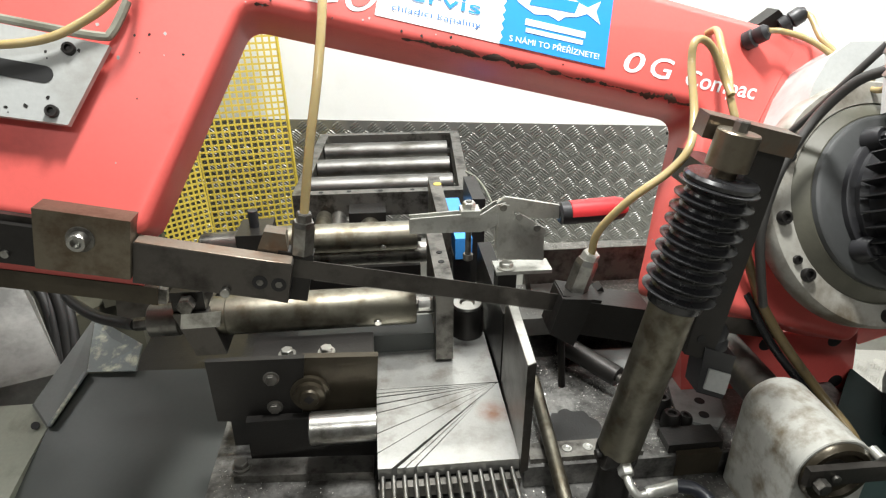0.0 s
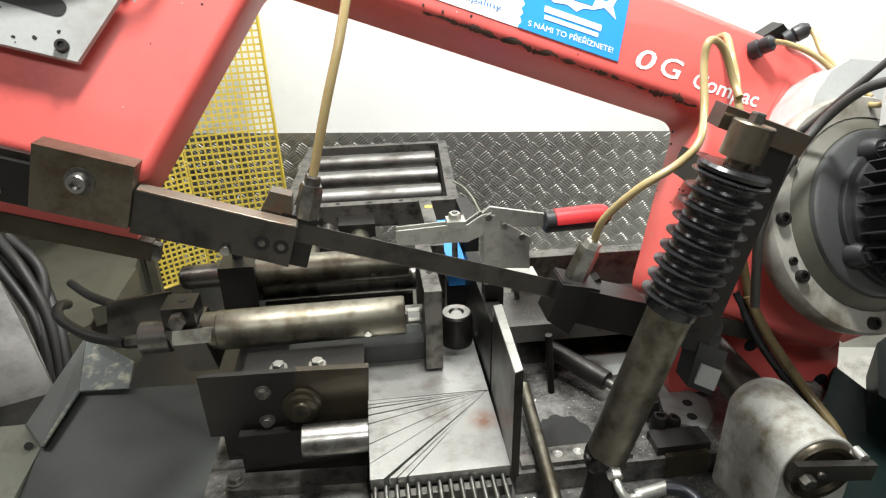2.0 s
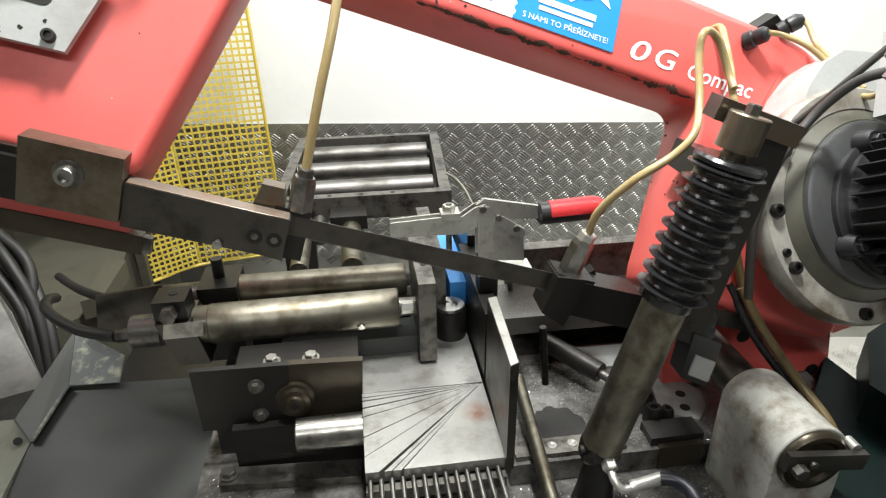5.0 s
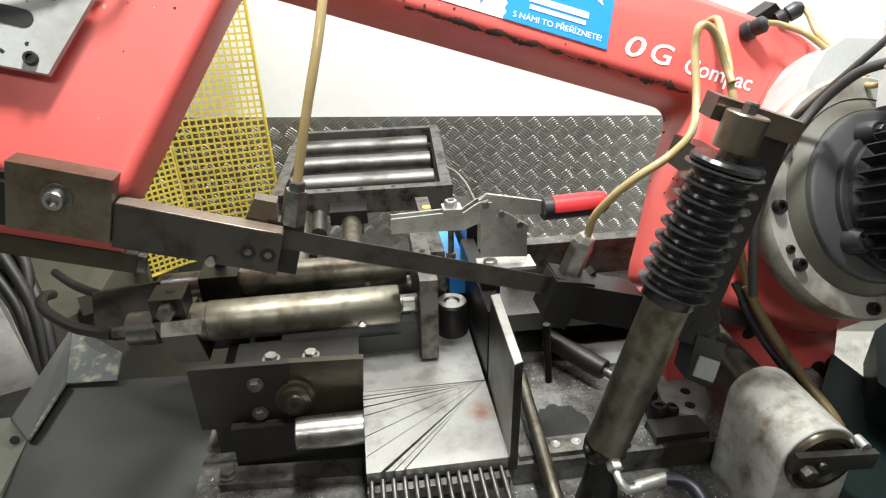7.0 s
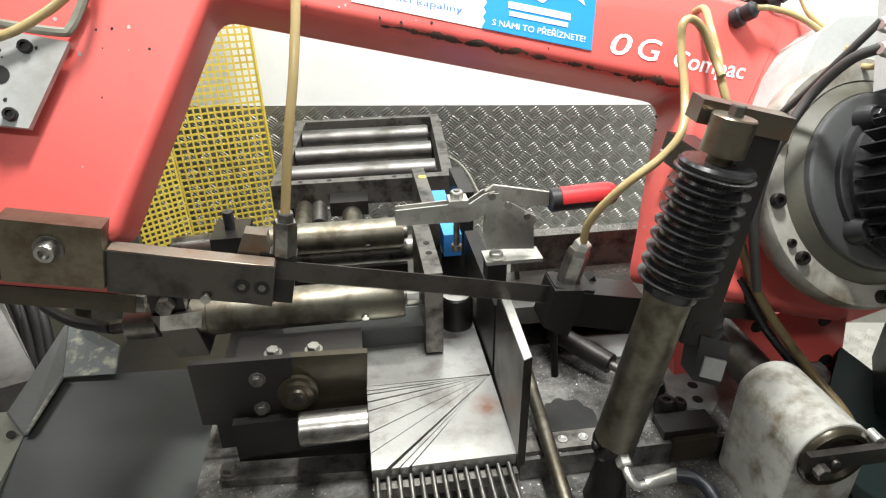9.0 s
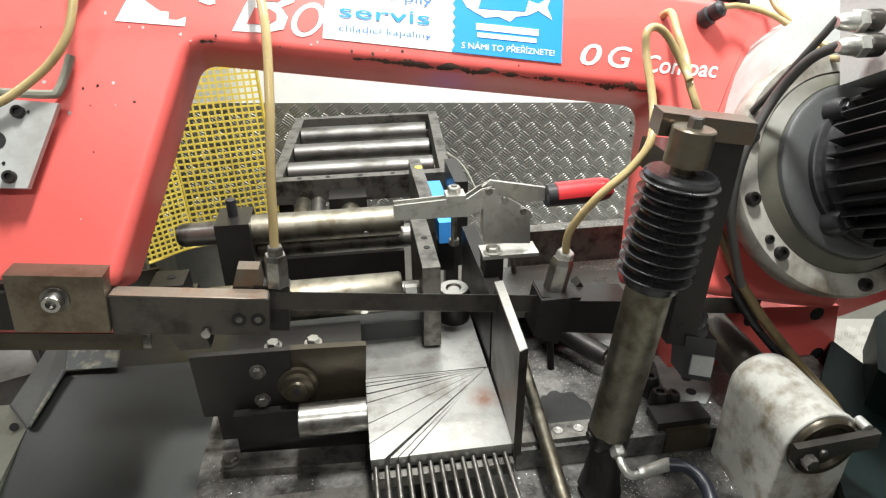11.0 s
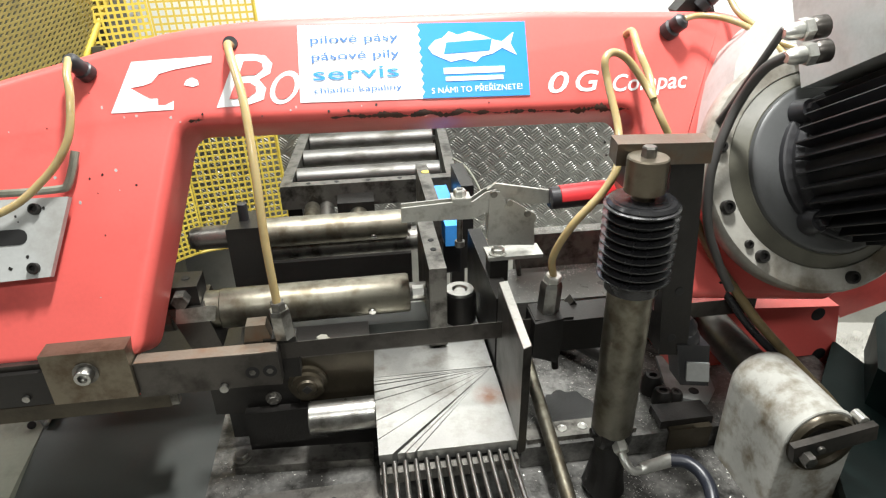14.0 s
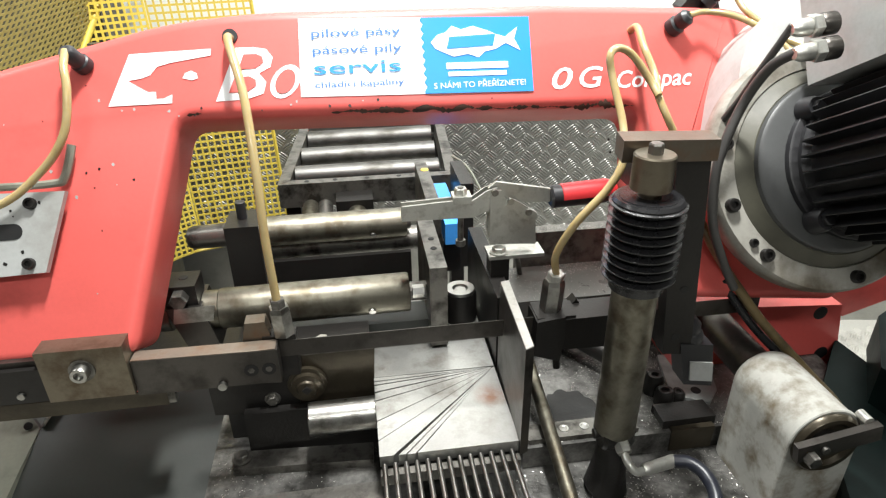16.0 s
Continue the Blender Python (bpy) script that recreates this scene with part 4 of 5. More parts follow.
slot = [(-0.50 + 0.010 * math.cos(a), 0.2755 + 0.009 * math.sin(a)) for a in [math.pi / 2 + i * math.pi / 8 for i in range(9)]] + [(-0.44 + 0.010 * math.cos(a), 0.2755 + 0.009 * math.sin(a)) for a in [-math.pi / 2 + i * math.pi / 8 for i in range(9)]]
part("slot", slab([face(x, z, 0.0248) for x, z in slot], FN * -0.0006), HOLE, plate)
for x, z in ((-0.418, 0.306), (-0.424, 0.2385)):
    cap_screw(face(x, z, 0.022), FN, 0.0075, plate, material=DARK)
    part("spacer", rod(face(x, z, -0.002), face(x, z, 0.0138), 0.009, 16), DARK, plate)
for i in range(22):
    x, z, k = rg.uniform(-0.55, -0.40), rg.uniform(0.230, 0.314), rg.uniform(0.0008, 0.0028)
    if 0.262 < z < 0.289 or x > -0.385 - (0.318 - z) * 0.33:
        continue
    part("paint_nick", slab([face(x + k * math.cos(b) * rg.uniform(0.5, 1.3), z + k * math.sin(b) * rg.uniform(0.5, 1.3), 0.0244) for b in [j * 1.0472 for j in range(6)]], FN * -0.0003), DARK, plate)
part("bent_bracket", hose([face(-0.62, 0.330, 0.012), face(-0.46, 0.328, 0.012), face(-0.392, 0.329, 0.012), face(-0.381, 0.334, 0.012), face(-0.374, 0.352, 0.012), face(-0.369, 0.372, 0.012)], 0.0055, 8, 5), BEIGE, bow, "bent pale flat bracket", smooth=True)
plug = part("hose_plug", lathe(face(-0.350, 0.466, 0.0), face(-0.360, 0.474, 0.036), [(0, 0.013), (0.3, 0.013), (0.35, 0.011), (0.9, 0.011), (1, 0.008)], 18), PLASTIC, bow, smooth=True)
part("coolant_hose", hose([face(-0.360, 0.474, 0.034), face(-0.356, 0.452, 0.05), face(-0.352, 0.42, 0.055), face(-0.362, 0.375, 0.05), face(-0.40, 0.335, 0.04), face(-0.46, 0.300, 0.04), face(-0.60, 0.27, 0.05)], 0.0052, 10), HOSE, bow, smooth=True)

# guide beam, blade and left guide
part("guide_block", box(-0.428, -0.320, 0.095, 0.1285, 0.0705, 0.150), BLOCK, bow, bevel=0.009, smooth=True, seg=4)
cap_screw((-0.376, 0.095, 0.118), (0, -1, 0), 0.0115, bow, material=BRIGHT)
part("washer", lathe((-0.376, 0.0950, 0.118), (-0.376, 0.093, 0.118), [(0, 0.0165), (1, 0.0165)], 24), WORN, bow)
part("guide_rail", box(-0.82, -0.4285, 0.100, 0.150, 0.0695, 0.122), DARK, bow, bevel=0.003)
part("rail_cap", box(-0.82, -0.4275, 0.108, 0.150, 0.1225, 0.131), MID, bow, bevel=0.002)
part("rail_screw", rod((-0.462, 0.1, 0.083), (-0.462, 0.096, 0.083), 0.005, 12), BRIGHT, bow, smooth=True)
part("red_lip", box(-0.82, -0.3205, 0.1505, 0.195, 0.0305, 0.068), RED, bow, bevel=0.002)
part("lower_cover", box(-0.82, -0.302, 0.1495, 0.195, 0.003, 0.0300), OLIVED, bow, bevel=0.002)
part("end_tab", box(-0.3015, -0.291, 0.149, 0.160, 0.006, 0.029), WORN, bow, bevel=0.001)
part("guide_arm", slab([(-0.3195, 0.102, 0.1185), (-0.160, 0.102, 0.116), (-0.128, 0.102, 0.1165), (-0.128, 0.102, 0.060), (-0.158, 0.102, 0.062), (-0.3195, 0.102, 0.0625)], (0, 0.024, 0)), MID, bow, bevel=0.002)
part("guide_tip", box(-0.1495, -0.104, 0.1265, 0.148, 0.052, 0.122), DARK, bow, bevel=0.004)
for x in (-0.166, -0.142):
    part("bore_screw", hexa((x, 0.1013, 0.086), (x, 0.1006, 0.086), 0.0048), WORN, bow)
    part("screw_bore", lathe((x, 0.1019, 0.086), (x, 0.1012, 0.086), [(0, 0.0098), (1, 0.0098), (1, 0.0065)], 18), HOLE, bow)
part("dowel", rod((-0.207, 0.1015, 0.0668), (-0.207, 0.095, 0.0668), 0.0062, 14), BRIGHT, bow, smooth=True)
part("arm_top", slab([(-0.318, 0.103, 0.1187), (-0.161, 0.103, 0.1162), (-0.130, 0.103, 0.1167), (-0.130, 0.125, 0.1167), (-0.318, 0.125, 0.1187)], (0, 0, 0.0012)), RUSTY, bow, bevel=0.0004)
part("guide_lug", slab([(-0.178, 0.128, 0.11), (-0.135, 0.128, 0.11), (-0.143, 0.128, 0.146), (-0.170, 0.128, 0.146)], (0, 0.022, 0)), BRONZED, bow, bevel=0.003)
noz = part("nozzle_body", hexa((-0.1195, 0.134, 0.121), (-0.122, 0.134, 0.166), 0.0155), BRIGHT, bow)
part("nozzle_nut", hexa((-0.122, 0.134, 0.165), (-0.1228, 0.134, 0.178), 0.0105), WORN, noz)
part("coolant_hose", hose([face(-0.1594, 0.4954, -0.01), face(-0.157, 0.480, 0.03), (-0.138, 0.220, 0.439), (-0.129, 0.170, 0.353), (-0.127, 0.145, 0.267), (-0.123, 0.134, 0.176)], 0.0059, 12), HOSE, bow, smooth=True)
part("hose_grommet", lathe(face(-0.1594, 0.4954, -0.001), face(-0.1594, 0.4954, 0.003), [(0, 0.011), (1, 0.010)], 18), PLASTIC, bow)
part("blade", box(-0.70, 0.60, 0.1255, 0.1267, 0.087, 0.114), MID, bow, "thin toothed saw band")
bm = bmesh.new()
for i in range(110):
    x = -0.10 + i * 0.0033
    v = [bm.verts.new((x, y, 0.0870)) for y in (0.1255, 0.1267)] + [bm.verts.new((x + 0.0033, y, 0.0870)) for y in (0.1267, 0.1255)]
    w = [bm.verts.new((x + 0.0028, y, 0.0848)) for y in (0.1252, 0.1270)]
    bm.faces.new(v)
    bm.faces.new((v[0], v[1], w[1], w[0])), bm.faces.new((v[2], v[3], w[0], w[1])), bm.faces.new((v[0], w[0], v[3])), bm.faces.new((v[1], v[2], w[1]))
tagged(part("blade_teeth", bm, WORN, bow), kind="stuff")
# right guide
part("right_guide", slab([(0.240, 0.105, 0.118), (0.282, 0.105, 0.123), (0.283, 0.105, 0.085), (0.278, 0.105, 0.044), (0.238, 0.105, 0.059)], (0, 0.05, 0)), BLACKENED, bow, bevel=0.003)
part("guide_bar", slab([(0.270, 0.110, 0.115), (0.378, 0.110, 0.116), (0.385, 0.110, 0.059), (0.274, 0.110, 0.062)], (0, 0.05, 0)), DARK, bow, bevel=0.003)
part("guide_lug", slab([(0.297, 0.150, 0.104), (0.313, 0.150, 0.123), (0.338, 0.150, 0.089)], (0, 0.02, 0)), DARK, bow, bevel=0.001)
part("guide_cap", slab([(0.242, 0.112, 0.120), (0.300, 0.112, 0.120), (0.300, 0.158, 0.120), (0.242, 0.158, 0.120)], (0, 0, -0.014)), DARK, bow, bevel=0.002)
n2 = part("nozzle_body", hexa((0.268, 0.136, 0.120), (0.271, 0.136, 0.170), 0.0165), BRIGHT, bow)
part("nozzle_nut", hexa((0.271, 0.136, 0.168), (0.273, 0.134, 0.182), 0.0125), ZINC, n2)
part("coolant_hose", hose([(0.272, 0.134, 0.178), (0.265, 0.120, 0.220), (0.282, 0.100, 0.276), (0.320, 0.100, 0.321), (0.341, 0.110, 0.355), (0.353, 0.150, 0.391), (0.349, 0.190, 0.442), (0.346, 0.200, 0.470), (0.361, 0.210, 0.478), (0.382, 0.210, 0.468), (0.406, 0.200, 0.437), (0.413, 0.180, 0.419)], 0.0054, 12), HOSE, bow, smooth=True)
part("coolant_hose", hose([face(0.4184, 0.484, -0.01), face(0.420, 0.482, 0.02), (0.416, 0.250, 0.470), (0.422, 0.220, 0.440), (0.417, 0.188, 0.416), (0.423, 0.170, 0.394), (0.434, 0.165, 0.373)], 0.0054, 12), HOSE, bow, smooth=True)
part("hose_plug", lathe(face(0.483, 0.485, 0.0), face(0.497, 0.492, 0.032), [(0, 0.014), (0.35, 0.0145), (0.42, 0.011), (0.5, 0.0125), (0.85, 0.0125), (1, 0.007)], 18), PLASTIC, bow, smooth=True)
part("thin_hose", hose([face(0.497, 0.492, 0.030), (0.523, 0.290, 0.510), (0.552, 0.270, 0.507), (0.583, 0.250, 0.494), (0.602, 0.225, 0.478), (0.614, 0.200, 0.464), (0.612, 0.170, 0.465), (0.604, 0.150, 0.472)], 0.0044, 10), HOSE, bow, smooth=True)
part("thin_hose", hose([(0.562, 0.320, 0.542), (0.571, 0.310, 0.537), (0.576, 0.280, 0.514), (0.591, 0.255, 0.498), (0.605, 0.230, 0.483), (0.624, 0.200, 0.474)], 0.0044, 10), HOSE, bow, smooth=True)
part("switch_box", slab([(0.510, 0.340, 0.512), (0.534, 0.340, 0.539), (0.568, 0.340, 0.522), (0.578, 0.340, 0.497), (0.528, 0.340, 0.490)], (0, 0.03, 0)), DARK, bow, bevel=0.002)
part("hose_plug", lathe((0.542, 0.330, 0.516), (0.565, 0.320, 0.545), [(0, 0.012), (0.3, 0.013), (0.36, 0.010), (0.42, 0.0125), (0.8, 0.0125), (1, 0.007)], 18), PLASTIC, bow, smooth=True)

# gearbox and motor on the bow
GC = Vector((0.640, 0, 0.279))


def gear(u, v, out):
    """A point beside the gearbox axis: u along x, v up the face, out from the bow."""
    return face(GC.x, GC.z, out) + Vector((u, 0, 0)) + FU * v


gearbox = part("gearbox", lathe(gear(0, 0, -0.02), gear(0, 0, 0.100), [(0, 0.120), (0.62, 0.120), (0.66, 0.166), (0.74, 0.172), (0.95, 0.172), (1, 0.168), (1, 0.139), (0.93, 0.135)], 64), STAINED, bow, "pale grey cast gearbox with oil stains", smooth=True)
part("gearbox_neck", slab([gear(-0.128, 0.076, 0.09), gear(-0.102, 0.156, 0.08), gear(-0.076, 0.201, 0.075), gear(-0.040, 0.232, 0.07), gear(0.03, 0.248, 0.07), gear(0.13, 0.252, 0.07), gear(0.13, 0.066, 0.09)], FN * -0.085), GREY, gearbox, bevel=0.008)
for a, r in ((196, 0.0095), (218, 0.006), (227, 0.0090), (279, 0.0090), (165, 0.0085)):
    c = gear(0.154 * math.cos(radians(a)), 0.154 * math.sin(radians(a)), 0.100)
    cap_screw(c - FN * 0.002, FN, r, gearbox, material=BLACKENED)
part("adapter_ring", lathe(gear(0, 0, 0.085), gear(0, 0, 0.122), [(0, 0.120), (0.6, 0.120), (0.9, 0.117), (1, 0.112)], 52), DISCG, gearbox, smooth=True)
part("seal_ring", lathe(gear(0, 0, 0.085), gear(0, 0, 0.112), [(0, 0.1385), (0.5, 0.1375), (0.8, 0.127), (1, 0.1205)], 52), OLIVE, gearbox, "oil-browned ring", smooth=True)
motor = part("drive_motor", lathe(gear(0.030, 0.0, 0.124), gear(0.030, 0.0, 0.36), [(0, 0.100), (0.06, 0.100), (0.08, 0.090), (1, 0.090)], 40), PLASTIC, bow, "black finned electric motor", smooth=True)
part("motor_flange", lathe(gear(0.022, 0.0, 0.122), gear(0.022, 0.0, 0.131), [(0, 0.104), (0.8, 0.103), (1, 0.100)], 44), PLASTIC, motor, "black round flange", smooth=True)
for i in range(34):
    a = 2 * math.pi * (i + 0.5) / 34
    d = Vector((math.cos(a), 0, 0)) + FU * math.sin(a)
    t = FN.cross(d).normalized() * 0.0016
    p = gear(0.030, 0.0, 0.150) + d * 0.089
    part("cooling_fin", slab([p - t, p + t, p + t * 0.6 + d * 0.022, p - t * 0.6 + d * 0.022], FN * 0.20), PLASTIC, motor)
for a in (132, 226):
    d = Vector((math.cos(radians(a)), 0, 0)) + FU * math.sin(radians(a))
    lug = part("motor_lug", lathe(gear(0.022, 0.0, 0.1235) + d * 0.100, gear(0.022, 0.0, 0.146) + d * 0.100, [(0, 0.018), (0.7, 0.016), (1, 0.013)], 20), PLASTIC, motor, smooth=True)
    part("lug_bolt", hexa(gear(0.022, 0.0, 0.146) + d * 0.100, gear(0.022, 0.0, 0.154) + d * 0.100, 0.0085), PLASTIC, lug)
tbox = part("terminal_box", slab([gear(-0.060, 0.101, 0.15), gear(0.14, 0.101, 0.15), gear(0.14, 0.221, 0.15), gear(-0.060, 0.221, 0.15)], FN * 0.20), GREY, bow, "pale grey terminal box", bevel=0.004)
for (a, b) in (((0.510, 0.075, 0.516), (0.562, 0.075, 0.522)), ((0.506, 0.055, 0.492), (0.557, 0.055, 0.498))):
    a, b = Vector(a), Vector(b)
    w = b - a
    gland = part("cable_gland", lathe(a, a + w * 0.42, [(0, 0.0062), (0.25, 0.0092), (0.6, 0.0104), (1, 0.0104)], 18), ZINC, tbox, smooth=True)
    part("gland_nut", lathe(a + w * 0.42, a + w * 0.66, [(0, 0.0125), (0.1, 0.0140), (0.9, 0.0140), (1, 0.0125)], 6), ZINC, gland)
    part("gland_body", lathe(a + w * 0.66, b, [(0, 0.0115), (0.2, 0.0135), (1, 0.0135)], 18), MID, gland, smooth=True)
part("motor_cable", hose([(0.513, 0.078, 0.520), (0.501, 0.100, 0.467), (0.500, 0.130, 0.421), (0.486, 0.160, 0.363), (0.478, 0.170, 0.330)], 0.0048, 10), CABLE, bow, smooth=True)
part("motor_cable", hose([(0.512, 0.056, 0.495), (0.502, 0.085, 0.472), (0.493, 0.108, 0.426), (0.474, 0.102, 0.376), (0.464, 0.094, 0.332), (0.468, 0.085, 0.268), (0.490, 0.080, 0.213), (0.522, 0.086, 0.160)], 0.0064, 10), CABLE, bow, smooth=True)
part("lift_arm", slab([(0.300, 0.024, 0.411), (0.418, 0.024, 0.406), (0.424, 0.060, 0.406), (0.306, 0.060, 0.411)], (0, 0, -0.026)), BRONZED, bow, bevel=0.004)
part("arm_stay", box(0.385, 0.428, 0.0545, 0.215, 0.290, 0.330), DARK, bow, bevel=0.003)
part("lift_bracket", slab([(0.372, 0.032, 0.381), (0.415, 0.032, 0.381), (0.440, 0.032, 0.093), (0.398, 0.032, 0.098)], (0, 0.022, 0)), DARK, bow, bevel=0.003)
part("bracket_web", slab([(0.398, 0.0545, 0.15), (0.438, 0.0545, 0.15), (0.440, 0.0545, 0.094), (0.400, 0.0545, 0.098)], (0, 0.10, 0)), DARK, bow, bevel=0.003)
for z in (0.125, 0.20):
    part("bracket_bore", rod((0.412, 0.032, z), (0.412, 0.0312, z), 0.006, 14), HOLE, bow)
switch = part("limit_switch", slab([(0.4215, 0.030, 0.1130), (0.4710, 0.030, 0.1054), (0.4820, 0.030, 0.0330), (0.4380, 0.030, 0.0407)], (0, 0.035, 0)), PLASTIC, bow, "black limit switch box with a pale cover", bevel=0.003)
part("switch_cover", slab([(0.4395, 0.030, 0.0820), (0.4745, 0.030, 0.0765), (0.4795, 0.030, 0.0430), (0.4440, 0.030, 0.0495)], (0, -0.003, 0)), GREY, switch, "pale grey cover", bevel=0.0008)
part("gland", lathe((0.4460, 0.046, 0.108), (0.4380, 0.046, 0.146), [(0, 0.016), (0.3, 0.016), (0.4, 0.013), (0.7, 0.014), (1, 0.007)], 16), PLASTIC, switch, smooth=True)
part("cable", hose([(0.438, 0.046, 0.144), (0.430, 0.046, 0.165), (0.420, 0.050, 0.205), (0.418, 0.070, 0.250)], 0.0035, 8), HOSE, switch, smooth=True)

# red foot under the gearbox, still
foot = thing("pivot_bracket", (0.65, 0.22, -0.1), "red painted pivot bracket bolted to the base", "bracket")
FT = [(0.503, 0.200, 0.052), (0.822, 0.200, 0.028), (0.843, 0.200, -0.079), (0.822, 0.200, -0.162), (0.539, 0.200, -0.164)]
part("bracket_body", slab(FT, (0, 0.12, 0)), RED, foot, bevel=0.004)
for q in ((0.784, 0.200, 0.015), (0.810, 0.200, -0.074), (0.659, 0.200, 0.016)):
    part("bolt_bore", rod(q, Vector(q) + Vector((0, -0.001, 0)), 0.013, 18), HOLE, foot)
part("side_wing", slab([(0.850, 0.260, 0.011), (0.984, 0.260, 0.059), (1.007, 0.260, -0.004), (0.890, 0.260, -0.043)], (0, 0.05, 0)), RED, foot, bevel=0.003)

# ---- lift cylinder ----
CB = Vector((0.327, 0.0, 0.001))
lift = thing("lift_cylinder", CB, "hydraulic lift cylinder with black rubber bellows", "hydraulic cylinder")
part("tube", lathe(CB, CB + UP * 0.260, [(0, 0.025), (0.02, 0.0282), (0.97, 0.0282), (1, 0.026)], 36), BROWNED, lift, "brown stained steel tube", smooth=True)
part("knuckle", lathe(CB + Vector((-0.022, 0, -0.004)), CB + Vector((0.022, 0, -0.004)), [(0, 0.020), (0.1, 0.024), (0.9, 0.024), (1, 0.020)], 28), BLACKENED, lift, smooth=True)
RINGS = []
for i in range(9):
    bm = lathe(CB, CB + UP * 0.0168, [(0, 0.0330), (0.24, 0.0345), (0.40, 0.0420), (0.46, 0.0441), (0.54, 0.0441), (0.60, 0.0420), (0.76, 0.0345), (1, 0.0330)], 36)
    RINGS.append(part("bellows_fold", bm, RUBBER, lift, at=CB, smooth=True))
part("bellows_core", lathe(CB + UP * 0.236, CB + UP * 0.330, [(0, 0.0325), (0.05, 0.0333), (1, 0.0333)], 32), RUBBER, lift, smooth=True)
head = part("rod_head", lathe(CB, CB + UP * 0.055, [(0, 0.0135), (0.25, 0.0135), (0.26, 0.0235), (0.97, 0.0235), (1, 0.022)], 32), BLOCK, lift, at=CB, smooth=True)
part("head_bolt", hexa(CB + UP * 0.055, CB + UP * 0.067, 0.0085), WORN, head)
disc = part("bellows_cap", lathe(CB - UP * 0.11, CB + UP * 0.008, [(0, 0.0332), (0.92, 0.0332), (0.93, 0.0405), (0.97, 0.0412), (1, 0.038)], 36), RUBBER, lift, at=CB, smooth=True)

def lump(bm, k, f):
    """Roughens a body with soft uneven relief."""
    for v in bm.verts:
        c = v.co * f
        v.co += Vector((noise.noise(c), noise.noise(c + Vector((7, 0, 0))), 0.7 * noise.noise(c + Vector((0, 9, 0))))) * k
    return bm


# hydraulic fittings at its foot
fit = thing("hose_fitting", (0.335, -0.047, -0.014), "steel elbow fitting with a black hydraulic hose", "fitting")
part("elbow_nut", hexa((0.330, -0.020, -0.006), (0.330, -0.034, -0.012), 0.011), ZINC, fit)
part("elbow", hose([(0.330, -0.030, -0.012), (0.331, -0.047, -0.018), (0.340, -0.055, -0.026), (0.356, -0.053, -0.026)], 0.0058, 12), ZINC, fit, smooth=True)
part("ferrule", lathe((0.350, -0.053, -0.026), (0.398, -0.047, -0.022), [(0, 0.0075), (0.12, 0.0092), (0.2, 0.0085), (0.9, 0.0092), (1, 0.0085)], 14), ZINC, fit, smooth=True)
part("hydraulic_hose", hose([(0.394, -0.048, -0.022), (0.416, -0.056, -0.022), (0.428, -0.080, -0.026), (0.421, -0.118, -0.034), (0.392, -0.180, -0.070), (0.360, -0.230, -0.106)], 0.0092, 12), HOSEB, fit, smooth=True)
clevis = thing("cylinder_clevis", (0.327, 0.0, -0.115), "black oily clevis post holding the lift cylinder", "clevis")
part("clevis_post", lump(lathe((0.327, 0.002, -0.1145), (0.327, 0.0, -0.006), [(0, 0.030), (0.1, 0.031), (0.3, 0.026), (0.6, 0.023), (0.85, 0.022), (1, 0.014)], 36), 0.005, 48), BLACKENED, clevis, smooth=True)
part("clevis_pin", rod((0.297, 0.0, -0.003), (0.357, 0.0, -0.003), 0.007), DARK, clevis, smooth=True)


# pivot hub: a white painted arched cover round the bow's axis
tank = thing("pivot_hub", (0.576, -0.02, -0.1145), "dirty white painted arched cover over the pivot bearing", "hub cover")
C1, C2, RH = Vector((0.577, -0.085, 0.0234)), Vector((0.575, 0.052, 0.0234)), 0.050
arch = [(math.cos(a), math.sin(a)) for a in [math.pi * i / 20 for i in range(21)]]
bm = bmesh.new()
rings = []
for s, k in ((0, 0.80), (0.02, 0.90), (0.06, 0.97), (0.12, 1.0), (0.55, 1.0), (0.94, 1.0), (0.965, 1.03), (1.0, 1.03), (1.01, 1.0)):
    c = C2.lerp(C1, s)
    low = -0.1145 - c.z
    rings.append([bm.verts.new(c + Vector((RH * k, 0, low)))] + [bm.verts.new(c + Vector((RH * k * x, 0, RH * k * z))) for x, z in arch] + [bm.verts.new(c + Vector((-RH * k, 0, low)))])
for g, h in zip(rings, rings[1:]):
    for i in range(len(g)):
        bm.faces.new((g[i], g[(i + 1) % len(g)], h[(i + 1) % len(g)], h[i]))
bm.faces.new(rings[0]), bm.faces.new(rings[-1][::-1])
part("cover", bm, TANK, tank, smooth=True)
part("shaft", rod(C2 + Vector((0, 0.148, 0)), C2 - Vector((0, 0.002, 0)), 0.030), MID, tank, smooth=True)
part("end_ring", lathe(C1 - Vector((0, 0.0012, 0)), C1 - Vector((0, 0.010, 0)), [(0, 0.047), (0.5, 0.0465), (1, 0.043), (1, 0.036), (0.3, 0.033), (0.3, 0.02)], 44), OLIVED, tank, "oil-browned bearing ring", smooth=True)
lever = part("lever_bar", slab([(0.5190, -0.110, 0.0420), (0.6290, -0.110, 0.0640), (0.6340, -0.110, 0.0400), (0.5240, -0.110, 0.0170)], (0, 0.010, 0)), MID, bow, "flat dark steel lever bar", bevel=0.002)
part("lever_bolt", hexa((0.538, -0.110, 0.026), (0.538, -0.123, 0.026), 0.0095), WORN, lever, smooth=True)
part("lever_screw", rod((0.556, -0.110, 0.036), (0.556, -0.115, 0.036), 0.0052, 14), WORN, lever, smooth=True)
part("lever_pin", rod((0.618, -0.100, 0.062), (0.618, -0.082, 0.062), 0.007, 14), ZINC, lever, smooth=True)
